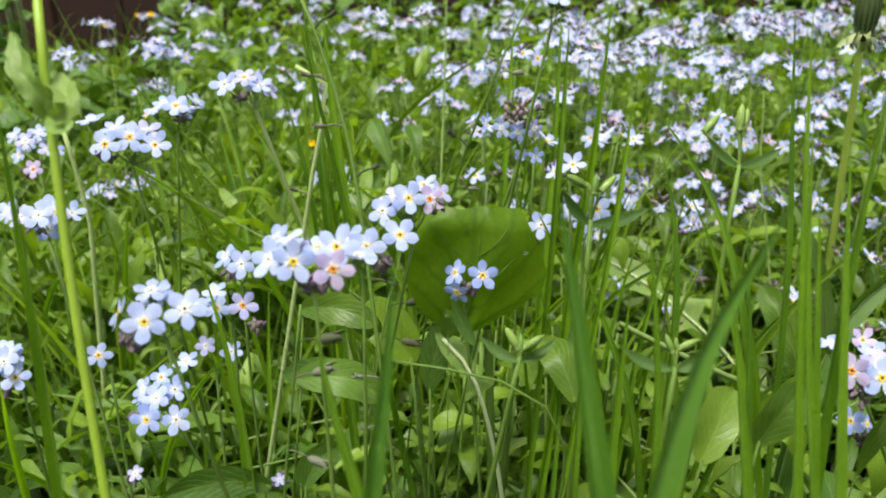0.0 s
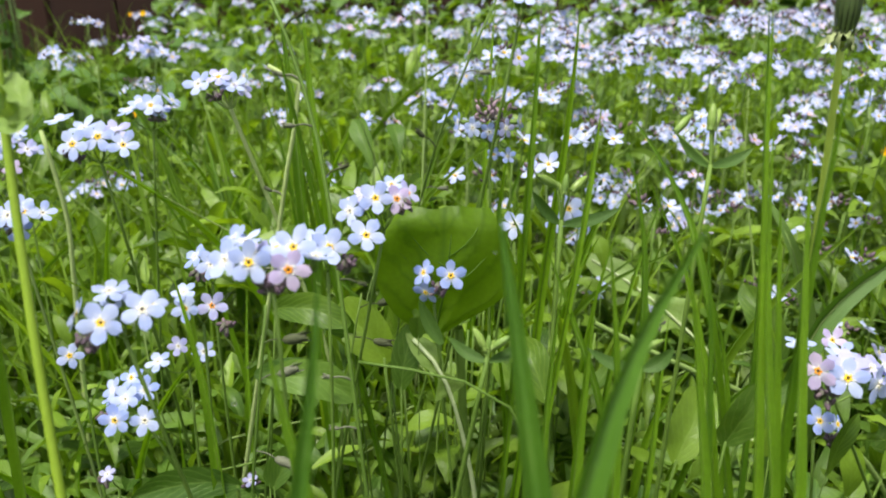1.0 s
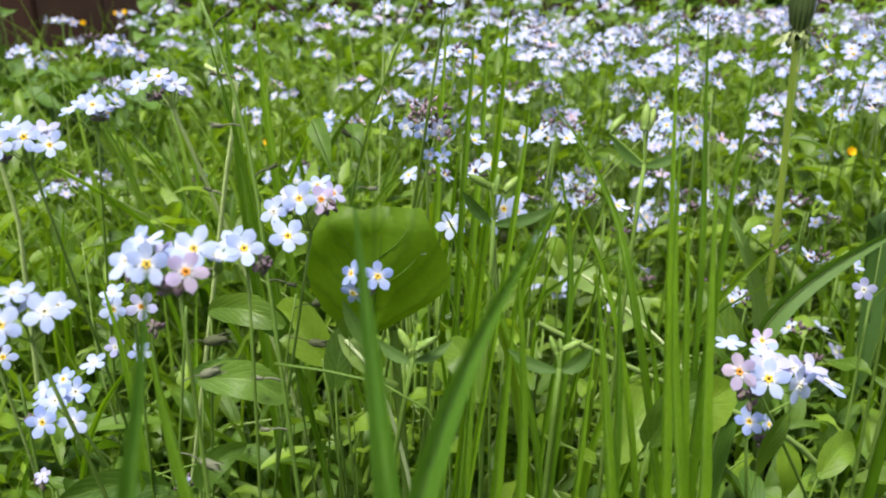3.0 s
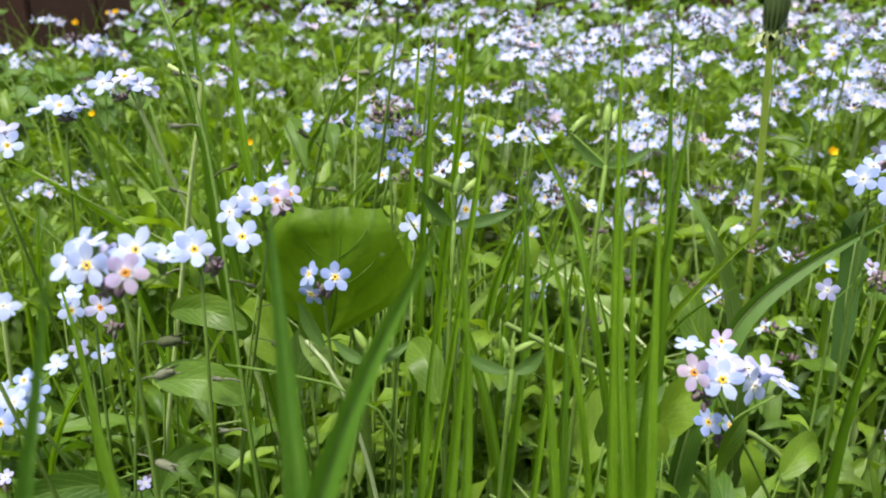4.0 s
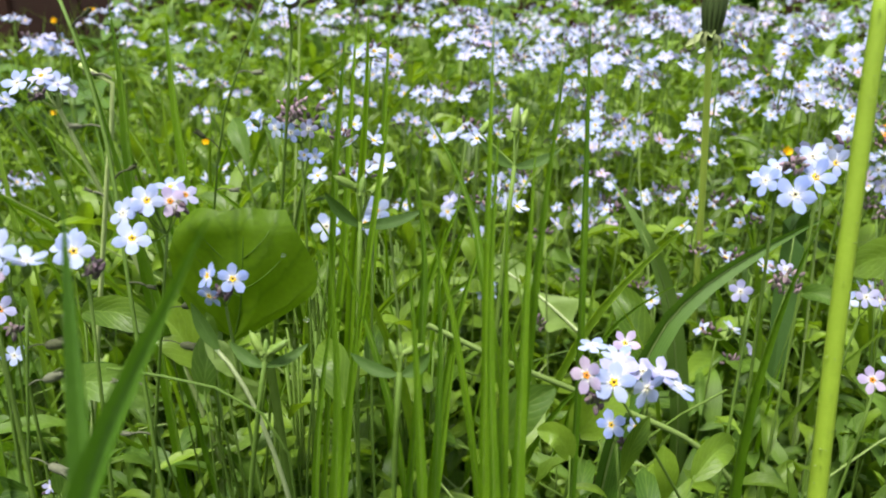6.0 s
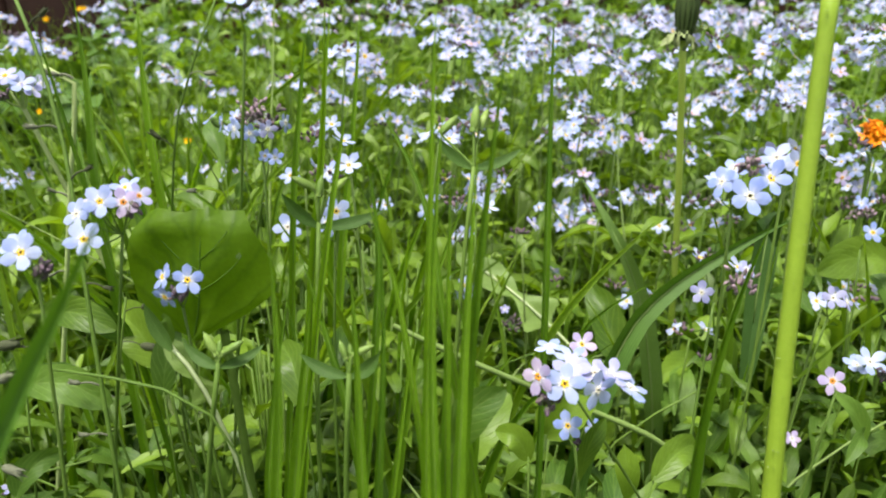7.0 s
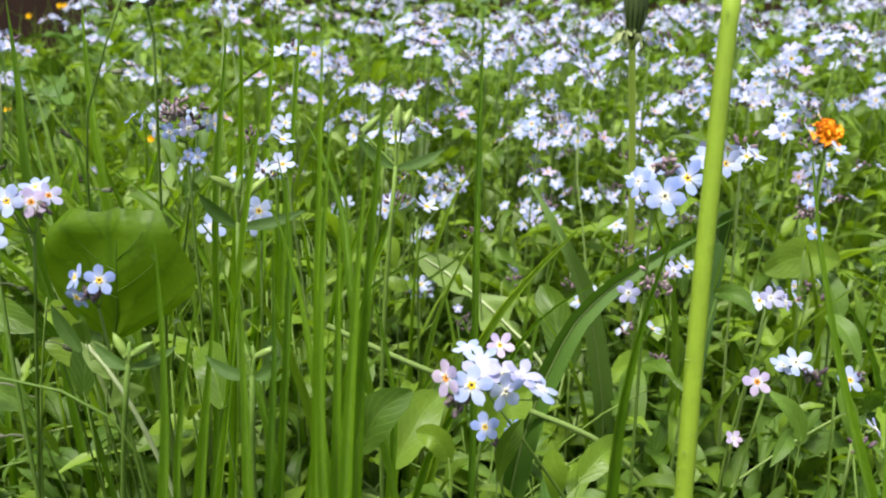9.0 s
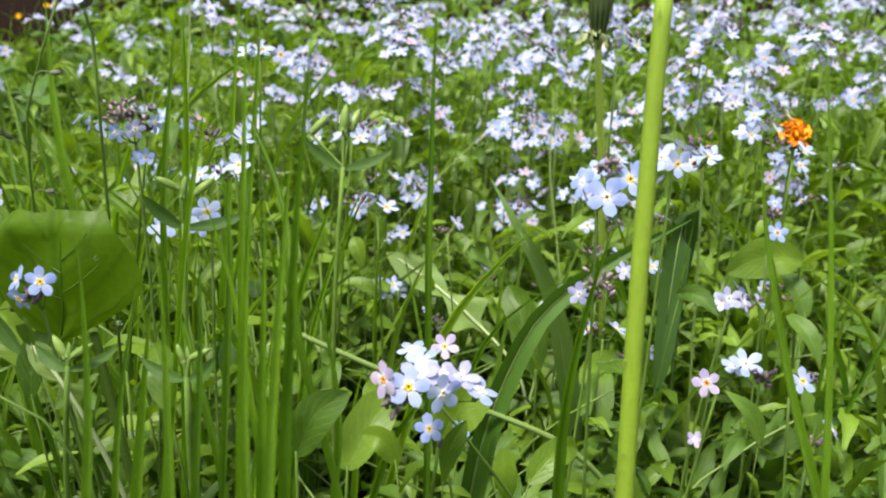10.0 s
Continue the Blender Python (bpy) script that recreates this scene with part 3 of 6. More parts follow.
def dandelion(points, width):
    th = new("dandelion")
    foot = Vector(points[0])
    th.location = foot
    tagged(th, "shut dandelion head with pale drooping bracts on a green stalk", "flower")
    rel = [Vector(p) - foot for p in points]
    part("stalk", Form().add(*tube(rel, width * 0.40, width * 0.34, 12, 16)), [STALK_LIFTED], th)
    head = rel[-1]
    part("head", Form().add(*bead(0.0042, 0.0042, 0.0130, 14, 10, 0.15), 0, Matrix.Translation(head + Vector((0.0005, 0, 0.012)))), [INVOLUCRE], th, "dark green shut flower head")
    part("receptacle", Form().add(*bead(0.0034, 0.0034, 0.0028, 12, 6), 0, Matrix.Translation(head + Vector((0, 0, 0.0005)))), [INVOLUCRE], th)
    rng = random.Random(8)
    for k in range(14):
        a = TAU * k / 14
        out = Vector((math.cos(a), math.sin(a), 0))
        path = [head + out * r + Vector((0.0005, 0, z)) for r, z in ((0.0033, 0.001), (0.0046, 0.008), (0.0044, 0.015), (0.0029, 0.024))]
        part("inner_bract", Form().add(*ribbon(path, rng.uniform(0.0017, 0.0023), out, -0.3, "strap", 8, 4)), [INNER_BRACT], th)
    for k in range(13):
        a = TAU * k / 13
        le = rng.uniform(0.0055, 0.0105)
        fo = Form().add(*leaf_form(le, rng.uniform(0.0018, 0.0030), "lance", rng.uniform(-1.3, 0.4), rng.uniform(-0.9, 1.6), 0.4, 0.25, rng.uniform(-0.8, 0.8), rows=7, cols=4))
        part("bract", fo, [BRACT], th, "pale drooping bract", Matrix.Translation(head + Vector((0, 0, rng.uniform(0.0, 0.002)))) @ Matrix.Rotation(a, 4, "Z") @ Matrix.Translation((0, 0.0028, 0)))



def leafy_stem(points, width, leaves):
    th = new("leafy_stem")
    foot = Vector(points[0])
    th.location = foot
    tagged(th, "yellow-green plant stem with pale curled leaves near the top", "plant")
    rel = [Vector(p) - foot for p in points]
    part("stem", Form().add(*tube(rel, width * 0.55, width * 0.42, 10, 18, 0.06)), [STALK], th)
    for k, (*path, wide) in enumerate(leaves):
        base = ribbon([Vector(p) - foot for p in path], wide, (0.25, -1, 0.35), 0.55, "lance" if k == 0 else "oval", 16, 8, (-25, 30, 0)[k])
        v = [Vector(p) + wide * (0.20 * noise.noise_vector(Vector(p) * 330) + 0.09 * noise.noise_vector(Vector(p) * 900)) for p in base[0]]
        part("leaf", Form().add(v, base[1], base[2]), [LEAF_BRIGHT], th, "pale curled leaf")


def podded(points, width, name, label, mat, pods, stalk=0.005):
    th = new(name)
    foot = Vector(points[0])
    th.location = foot
    tagged(th, label, "stem")
    rel = [Vector(p) - foot for p in points]
    part("stem", Form().add(*tube(rel, width * 0.42, width * 0.30, 8, 18)), [mat], th)
    path = curve_points(rel, 40)
    for q, side, tilt, size, pm in pods:
        p = path[int(q * 40)]
        d = Vector((side, -0.2, tilt)).normalized()
        fo = Form().add(*tube([p, p + d * stalk * 0.6 + Vector((0, 0, 0.0006)), p + d * stalk], width * 0.18, width * 0.15, 5, 4))
        fo.add(*bead(0.00075 * size, 0.00075 * size, 0.0015 * size, 8, 5, 0.3), 0, Matrix.Translation(p + d * (stalk + 0.0012 * size)) @ d.to_track_quat("Z", "Y").to_matrix().to_4x4())
        for k in range(5):
            fo.add(*leaf_form(0.0034 * size, 0.0009, "lance", 1.15, -0.35, 0.2, rows=4, cols=2), 0, Matrix.Translation(p + d * (stalk - 0.0002)) @ d.to_track_quat("Z", "Y").to_matrix().to_4x4() @ Matrix.Rotation(TAU * k / 5, 4, "Z"))
        part("seed_pod", fo, [pm], th, "hairy shut calyx")
    return th


def seed_stem(points, width):
    podded(points, width, "seeding_plant", "tall green stem of a spent forget-me-not with seed pods", STEM, [(0.95, 1, 0.8, 1.0, CALYX_DARK), (0.86, -1, 0.1, 1.1, CALYX), (0.80, 1, 0.6, 0.9, CALYX_DARK), (0.72, 1, -0.1, 0.9, CALYX_DARK), (0.62, -1, 0.3, 1.0, CALYX), (0.55, -1, 0.2, 0.9, CALYX)])


def bent_stem(points, width):
    podded(points, width, "seeding_plant", "pale hairy stem bent over at its withered tip", STEM_GREY, [(0.95, -1, 0.3, 1.2, CALYX), (0.80, -0.6, 0.4, 0.9, CALYX), (0.70, -1, -0.2, 0.8, CALYX)], 0.004)


def bud_stem(points, width):
    podded(points, width, "seeding_plant", "dark green forget-me-not stem set with seed pods", STEM, [(0.93, 1, 0.1, 1.0, CALYX), (0.85, -0.7, 0.7, 1.0, CALYX_DARK), (0.74, -0.6, 0.3, 0.9, CALYX_DARK), (0.80, 1, 0.1, 0.9, CALYX), (0.66, 1, 0.5, 0.9, CALYX)], 0.004)


def bare_stem(points, width):
    tagged(part("bare_stem", Form().add(*tube(list(points) + [Vector(points[-1]) + (Vector(points[-1]) - Vector(points[-2])).normalized() * 0.012], width * 0.5, width * 0.12, 7, 18)), [STEM_PALE]), "thin pale bare plant stem", "stem")


def strap_leaf(points, width, label="", face=(0, -1, 0.7), fold=0.95, profile="strap", turn=20, mat=None):
    th = tagged(new("plantain_leaf"), label, "leaf", "plantain leaves")
    part("blade", Form().add(*ribbon(points, width, face, fold, profile, 24, 10, turn)), [mat or LEAF_RIB], th)
    path = curve_points(points, 24)
    back = Vector(face).normalized() * (0.25 * fold * width)
    part("midrib", Form().add(*tube([p - back * (0.3 + 0.7 * (1 - k / 24)) for k, p in enumerate(path[:22])], width * 0.05, width * 0.02, 6, 20)), [STEM_PALE], th, "pale midrib")


def broad_leaf(points, width, label, profile, mat, face):
    rng = random.Random(int(abs(points[0][0] * 1e4)))
    path = curve_points(points, 12)
    base = ribbon(points, width, face, 0.35, profile, 12, 6, rng.uniform(-25, 25))
    v = [Vector(p) + width * (0.10 * noise.noise_vector(Vector(p) * 110) + 0.025 * noise.noise_vector(Vector(p) * 420)) for p in base[0]]
    fo = Form().add(v, base[1], base[2])
    a = path[0]
    d = (path[1] - a).normalized()
    low = Vector((a.x - d.x * 0.02, a.y + 0.01, 0))
    th = tagged(new("broad_leaf"), label, "leaf", "single broad leaves")
    part("blade", fo, [mat], th)
    part("leaf_stalk", Form().add(*tube([low, a * 0.6 + low * 0.4, a + d * 0.001], width * 0.05, width * 0.035, 5, 6)), [STEM], th)


def lobed_leaf(foot, tip, width):
    a, b = Vector(foot), Vector(tip)
    pts = curve_points([a, (a + b) / 2 + Vector((0, -0.002, 0.006)), b], 44)
    steps = (0.0, 0.22, 0.30, 0.40, 0.50, 0.54, 0.62, 0.75, 0.88, 0.96, 1.0)
    wide = (0.05, 0.07, 0.20, 0.95, 0.30, 0.14, 0.40, 0.62, 0.52, 0.26, 0.03)
    def point(u, v):
        j = round(v * 44)
        d = (pts[min(j + 1, 44)] - pts[max(j - 1, 0)]).normalized()
        x = d.cross(Vector((0.1, -0.75, 0.7))).normalized()
        n = x.cross(d)
        s = 2 * u - 1
        half = 0.5 * width * float(np.interp(v, steps, wide))
        return pts[j] + x * s * half - d * abs(s) * half * 0.45 + n * (abs(s) * half * 0.22 + 0.05 * half * math.sin(v * 30 + s * 3))
    th = tagged(new("dandelion_leaf"), "lobed dandelion leaf with a pale midrib", "leaf", "dandelion leaves")
    part("blade", Form().add(*sheet(44, 8, point)), [LEAF_BRIGHT], th)
    low = Vector((a.x + 0.004, a.y + 0.01, 0))
    up = Vector((0.0001, -0.0007, 0.0007))
    part("midrib", Form().add(*tube([low, a + up, pts[14] + up, pts[28] + up, pts[40] + up], 0.0011, 0.0005, 6, 22)), [RIB], th, "pale midrib")


def chickweed(stem, buds, leaves):
    th = new("chickweed")
    foot = Vector(stem[0])
    th.location = foot
    tagged(th, "hairy green chickweed with pointed shut buds and paired leaves", "plant", "chickweed plants")
    rel = [Vector(p) - foot for p in stem]
    fo = Form().add(*tube(rel, 0.0008, 0.0006, 8, 14))
    for a, b in buds:
        fo.add(*tube([rel[-1], Vector(a) - foot], 0.0004, 0.00035, 6, 4))
    part("stem", fo, [STEM], th)
    for a, b in buds:
        a, b = Vector(a) - foot, Vector(b) - foot
        d, le = (b - a).normalized(), (b - a).length
        q = Matrix.Translation(a) @ d.to_track_quat("Z", "Y").to_matrix().to_4x4()
        fo = Form().add(*bead(le * 0.20, le * 0.20, le * 0.46, 8, 6, 0.35), 0, q @ Matrix.Translation((0, 0, le * 0.46)))
        for k in range(5):
            fo.add(*leaf_form(le * 0.98, le * 0.24, "lance", 1.72, 0.0, 0.5, rows=5, cols=2), 0, q @ Matrix.Rotation(TAU * k / 5, 4, "Z") @ Matrix.Translation((0, le * 0.16, 0)) @ Matrix.Rotation(-0.02, 4, "X"))
        part("bud", fo, [SEPAL], th, "pale green pointed bud")
    for a, b, w in leaves:
        a, b = Vector(a) - foot, Vector(b) - foot
        part("leaf", Form().add(*ribbon([a, (a + b) / 2 + Vector((0, 0, -0.0012)), b], w * 0.9, (0, -1, 0.9), 0.5, "lance", 9, 4)), [LEAF_GREY], th, "hairy grey-green leaf")


def orange_flower(at, r):
    th = new("orange_flower")
    at = Vector(at)
    th.location = (at.x, at.y + 0.01, 0)
    tagged(th, "small ruffled orange flower on a dark stem", "flower")
    top = at - Vector(th.location)
    part("stem", Form().add(*tube([(0, 0, 0), top * 0.5 + Vector((0.003, 0, 0)), top + Vector((0, 0, -0.003))], 0.0011, 0.0009, 7, 10)), [STEM], th)
    part("calyx", Form().add(*bead(r * 0.45, r * 0.45, r * 0.4, 8, 5), 0, Matrix.Translation(top + Vector((0, 0.001, -0.004)))), [CALYX_DARK], th, "dark calyx")
    rng = random.Random(4)
    for k in range(26):
        ring = k % 3
        le = r * (0.92, 0.75, 0.5)[ring]
        fo = Form().add(*leaf_form(le, le * 0.95, "oval", 0.15 + 0.5 * ring, rng.uniform(-0.9, 1.2), 0.25, 0.45, rng.uniform(-0.8, 0.8), 5, 4, rng.uniform(0, 6)))
        part("petal", fo, [ORANGE], th, "", Matrix.Translation(top) @ facing((0, 0, 0), 0, 48) @ Matrix.Rotation(k * 2.4, 4, "Z"))


def buttercup(at, r):
    th = new("buttercup")
    at = Vector(at)
    th.location = (at.x, at.y + 0.02, 0)
    tagged(th, "small yellow buttercup far among the leaves", "flower", "buttercups")
    top = at - Vector(th.location)
    part("stem", Form().add(*tube([(0, 0, 0), top * 0.5, top], r * 0.1, r * 0.08, 5, 8)), [STEM], th)
    for k in range(5):
        part("petal", Form().add(*leaf_form(r, r * 0.9, "oval", 0.8, -0.3, 0.2, rows=4, cols=4)), [YELLOW], th, "", Matrix.Translation(top) @ facing((0, 0, 0), 0, 35) @ Matrix.Rotation(TAU * k / 5, 4, "Z"))


def big_leaf(at):
    """A broad leaf that stands upright with a level top edge, its blade towards the south."""
    steps = (0.0, 0.12, 0.28, 0.5, 0.65, 0.82, 0.93, 1.0)
    west = (0.0122, 0.0160, 0.0176, 0.0174, 0.0160, 0.0120, 0.0075, 0.0015)
    east = (0.0118, 0.0142, 0.0168, 0.0200, 0.0196, 0.0130, 0.0075, 0.0015)
    def point(u, v):
        a = (u - 0.5) * 2
        w = float(np.interp(v, steps, east if a > 0 else west))
        x = a * w - 0.0030 * v * v
        z = 0.0152 - 0.0345 * v - 0.0012 * a ** 4 * (1 - v) + 0.0004 * math.sin(a * 7)
        y = 0.0040 * a * a + 0.0030 * max(0, 0.10 - v) / 0.10 + 0.0007 * math.sin(v * 9 + a * 4) - 0.0010 * abs(a) ** 0.5 - 0.0012 * math.exp(-((a - 0.30) / 0.10) ** 2)
        return (x, y, z)
    th = new("round_leaf")
    th.location = at
    tagged(th, "large broad deep green leaf standing upright behind a bloom", "leaf")
    part("blade", Form().add(*sheet(18, 16, point)), [LEAF_BIG], th)
    def vein(width, *uv):
        part("vein", Form().add(*tube([Vector(point(u, v)) + Vector((0, 0.0001, 0)) for u, v in uv], width, width * 0.4, 6, 14)), [VEIN], th, "sunken darker vein")
    vein(0.00034, (0.53, 0.97), (0.53, 0.7), (0.54, 0.45), (0.56, 0.2), (0.60, 0.05))
    for v, side in ((0.66, -1), (0.60, 1), (0.44, -1), (0.36, 1)):
        vein(0.00018, (0.535, v), (0.53 + side * 0.13, v - 0.10), (0.53 + side * 0.27, v - 0.24), (0.53 + side * 0.36, v - 0.33))
    part("leaf_stalk", Form().add(*tube([(0.004, 0.004, -0.019), (0.006, 0.006, -0.06), (0.008, 0.012, -at[2])], 0.0012, 0.0016, 7, 10)), [STEM], th)


def arched_stem(points, width):
    a = Vector(points[0])
    low = Vector((a.x + 0.012, a.y + 0.02, 0))
    tagged(part("bare_stem", Form().add(*tube([low, a * 0.6 + low * 0.4] + list(points), width * 0.5, width * 0.35, 7, 18)), [STEM]), "thin green stem bending low over the leaves", "stem")


WATER, wnodes, wlinks = material("water")
glass = wnodes.new("ShaderNodeBsdfGlass")
glass.inputs["IOR"].default_value, glass.inputs["Roughness"].default_value = 1.33, 0.02
wlinks.new(glass.outputs[0], wnodes.new("ShaderNodeOutputMaterial").inputs[0])


def dew_drop(at, r):
    tagged(part("dew_drop", Form().add(*bead(r, r, r * 0.85, 12, 8), 0, Matrix.Translation(at)), [WATER]), "clear drop of dew clinging to a leaf", "dew", "dew drops")


def seed_spike(at, height):
    th = new("seed_spike")
    at = Vector(at)
    th.location = (at.x, at.y + 0.004, 0)
    tagged(th, "slender spike of yellow-green seeds", "plant", "seed spikes")
    top = at - Vector(th.location)
    part("stem", Form().add(*tube([(0, 0, 0), top * 0.6, top + Vector((0.001, 0, height))], 0.0005, 0.0003, 5, 8)), [STEM_PALE], th)
    rng = random.Random(6)
    fo = Form()
    for k in range(34):
        q = k / 34
        a = k * 2.4
        r = 0.0014 * (1.1 - q)
        fo.add(*bead(0.0007, 0.0007, 0.0009, 6, 4), 0, Matrix.Translation(top + Vector((r * math.cos(a) + 0.001 * q, r * math.sin(a), height * q + rng.uniform(-0.0003, 0.0003)))))
    tagged(part("seed_head", fo, [SEPAL], th, "yellow-green seeds"), kind="stuff")

# ---- the forget-me-nots close by ----
forget_me_not("pale blue forget-me-not in full bloom with purple buds beneath", (-0.0536, 0.1273, 0.1901), [
    (0.0002, -0.0065, 0.0020, 5, 28, 1.00, "blue", "yellow"),
    (0.0064, -0.0030, 0.0030, 8, 35, 0.98, "blue", "pale"),
    (-0.0056, -0.0033, 0.0021, -70, 25, 0.85, "blue", "yellow"),
    (-0.0010, 0.0009, 0.0049, 20, 72, 0.85, "blue", "pale"),
], foot=(-0.0229, 0.1459, 0.0000), buds=(-0.0035, -0.0059, -0.0021, 12, 0.0040), seed=11, leaves=1)
forget_me_not("small blue forget-me-not with lilac fading bloom and buds", (-0.0551, 0.1754, 0.1701), [
    (-0.0015, -0.0051, 0.0022, -12, 22, 0.92, "blue", "yellow"),
    (-0.0027, -0.0019, 0.0051, 0, 65, 0.85, "blue", "pale"),
    (0.0042, -0.0021, 0.0016, 15, 20, 0.95, "lilac", "orange"),
], foot=(-0.0515, 0.1530, 0.0000), buds=(0.0080, -0.0048, -0.0031, 10, 0.0040), seed=12, leaves=1)
forget_me_not("pale blue forget-me-not with one pink bloom over mauve buds", (-0.0242, 0.1268, 0.2009), [
    (-0.0017, -0.0064, 0.0029, 0, 22, 1.00, "blue", "yellow"),
    (-0.0065, -0.0035, 0.0022, -35, 35, 0.95, "blue", "pale"),
    (-0.0040, 0.0005, 0.0042, 0, 80, 0.80, "blue", "pale"),
    (0.0054, -0.0027, 0.0043, 5, 38, 1.00, "blue", "yellow"),
    (0.0053, -0.0078, 0.0021, 12, 15, 0.92, "pink", "orange"),
    (0.0014, 0.0019, 0.0024, 0, 60, 0.80, "blue", "yellow"),
], foot=(-0.0270, 0.1073, 0.0000), buds=(0.0021, -0.0058, -0.0012, 18, 0.0055), seed=13, leaves=1)
forget_me_not("blue forget-me-not bloom half hidden behind its neighbours", (-0.0537, 0.1818, 0.1788), [
    (0.0026, -0.0052, 0.0028, -20, 25, 1.00, "blue", "pale"),
    (-0.0026, -0.0008, 0.0032, -40, 45, 0.95, "deep", "pale"),
], foot=(-0.0375, 0.1694, 0.0000), buds=(-0.0013, -0.0042, -0.0002, 7, 0.0040), seed=14, leaves=1)
forget_me_not("pale blue forget-me-not with mauve buds below its bloom", (-0.0177, 0.1507, 0.1945), [
    (0.0019, -0.0056, 0.0031, 5, 32, 1.02, "blue", "yellow"),
    (-0.0019, -0.0004, 0.0029, -30, 50, 0.90, "blue", "pale"),
], foot=(-0.0350, 0.1542, 0.0000), buds=(0.0050, -0.0049, -0.0008, 12, 0.0040), seed=15, leaves=1)
forget_me_not("tall pale blue forget-me-not with a pink bloom beside dark buds", (-0.0067, 0.1701, 0.1975), [
    (-0.0012, -0.0040, 0.0046, -5, 25, 1.00, "blue", "yellow"),
    (-0.0074, -0.0031, 0.0012, -20, 32, 0.97, "blue", "pale"),
    (0.0036, -0.0031, 0.0041, 10, 25, 0.88, "pink", "orange"),
    (0.0021, 0.0028, 0.0058, 0, 65, 0.85, "blue", "yellow"),
    (-0.0030, -0.0108, -0.0022, 10, 38, 1.05, "blue", "yellow"),
    (0.0059, 0.0002, 0.0046, 50, 40, 0.80, "lilac", "orange"),
], foot=(-0.0434, 0.1864, 0.0000), buds=(0.0049, -0.0027, 0.0023, 10, 0.0040), seed=16, leaves=1)
forget_me_not("small blue forget-me-not with dark buds before a broad leaf", (0.0054, 0.1702, 0.1782), [
    (0.0041, -0.0039, 0.0045, 8, 22, 0.95, "deep", "yellow"),
    (-0.0023, -0.0018, 0.0044, -40, 30, 0.85, "deep", "yellow"),
    (-0.0019, -0.0034, 0.0000, -20, -15, 0.80, "deep", "yellow"),
], foot=(0.0190, 0.1607, 0.0000), buds=(0.0014, -0.0032, 0.0006, 13, 0.0040), seed=17, leaves=0)
forget_me_not("low blue forget-me-not with five open blooms on one stem", (-0.0721, 0.1701, 0.1446), [
    (-0.0022, -0.0092, 0.0013, 0, 25, 1.00, "deep", "yellow"),
    (0.0048, -0.0083, 0.0007, 12, 28, 0.98, "blue", "pale"),
    (-0.0017, -0.0030, 0.0036, -10, 45, 0.95, "blue", "pale"),
    (0.0020, 0.0004, 0.0042, 20, 40, 0.90, "deep", "pale"),
    (-0.0030, 0.0050, 0.0052, -10, 50, 0.88, "deep", "yellow"),
], foot=(-0.0352, 0.1635, 0.0000), buds=(-0.0058, -0.0072, 0.0008, 6, 0.0030), seed=18, leaves=1)
forget_me_not("pale blue forget-me-not with three bright blooms in a row", (-0.0812, 0.1883, 0.2100), [
    (-0.0018, -0.0074, 0.0015, -10, 28, 1.05, "blue", "yellow"),
    (0.0034, -0.0048, 0.0028, 0, 30, 1.05, "blue", "yellow"),
    (0.0097, -0.0055, 0.0009, 15, 35, 0.95, "blue", "yellow"),
    (-0.0093, 0.0027, 0.0058, -40, 75, 0.95, "blue", "pale"),
    (-0.0019, -0.0001, 0.0040, 0, 60, 0.90, "blue", "pale"),
], foot=(-0.0832, 0.2471, 0.0000), buds=(-0.0030, -0.0063, -0.0014, 9, 0.0050), seed=19, leaves=1)
forget_me_not("pale blue forget-me-not seen side-on above the grass", (-0.0885, 0.2448, 0.2076), [
    (0.0031, -0.0053, 0.0039, 5, 40, 1.05, "blue", "yellow"),
    (-0.0045, -0.0048, 0.0023, -30, 65, 1.00, "blue", "pale"),
    (-0.0031, 0.0011, 0.0039, 0, 60, 0.90, "blue", "pale"),
    (0.0044, -0.0029, 0.0018, 50, 40, 0.90, "blue", "yellow"),
], foot=(-0.1146, 0.2674, 0.0000), buds=(0.0039, -0.0044, 0.0006, 9, 0.0050), seed=20, leaves=1)
forget_me_not("faded pale forget-me-not on a hairy grey-green bending stem", (-0.0593, 0.2348, 0.2163), [
    (-0.0066, -0.0063, 0.0034, -15, 35, 1.10, "blue", "pale"),
    (-0.0018, -0.0015, 0.0049, 0, 55, 1.00, "lilac", "yellow"),
    (0.0030, -0.0024, 0.0026, 30, 45, 0.95, "blue", "pale"),
    (0.0054, -0.0018, 0.0011, 60, 35, 0.80, "lilac", "pale"),
], foot=(-0.0124, 0.2438, 0.0000), buds=(-0.0025, -0.0052, 0.0007, 12, 0.0060), seed=21, leaves=1, stem=STEM_GREY, thick=0.0007)
forget_me_not("forget-me-not with a mauve budded head and side-on blue blooms", (0.0207, 0.2033, 0.2123), [
    (-0.0088, -0.0033, 0.0012, -75, 8, 0.66, "deep", "pale"),
    (-0.0050, -0.0060, 0.0002, -38, 4, 0.70, "blue", "pale"),
    (-0.0008, -0.0074, -0.0006, -5, -4, 0.68, "deep", "pale"),
    (0.0036, -0.0064, 0.0001, 32, 4, 0.66, "lilac", "pale"),
    (0.0076, -0.0030, 0.0012, 70, 8, 0.68, "blue", "pale"),
    (-0.0122, -0.0020, 0.0020, -85, 45, 0.62, "deep", "pale"),
    (0.0045, -0.0040, -0.0080, 20, 25, 0.58, "deep", "pale"),
], foot=(0.0078, 0.1961, 0.0000), buds=(-0.0008, -0.0031, 0.0042, 34, 0.0085), rosy=True, seed=22, leaves=1, extras=False)
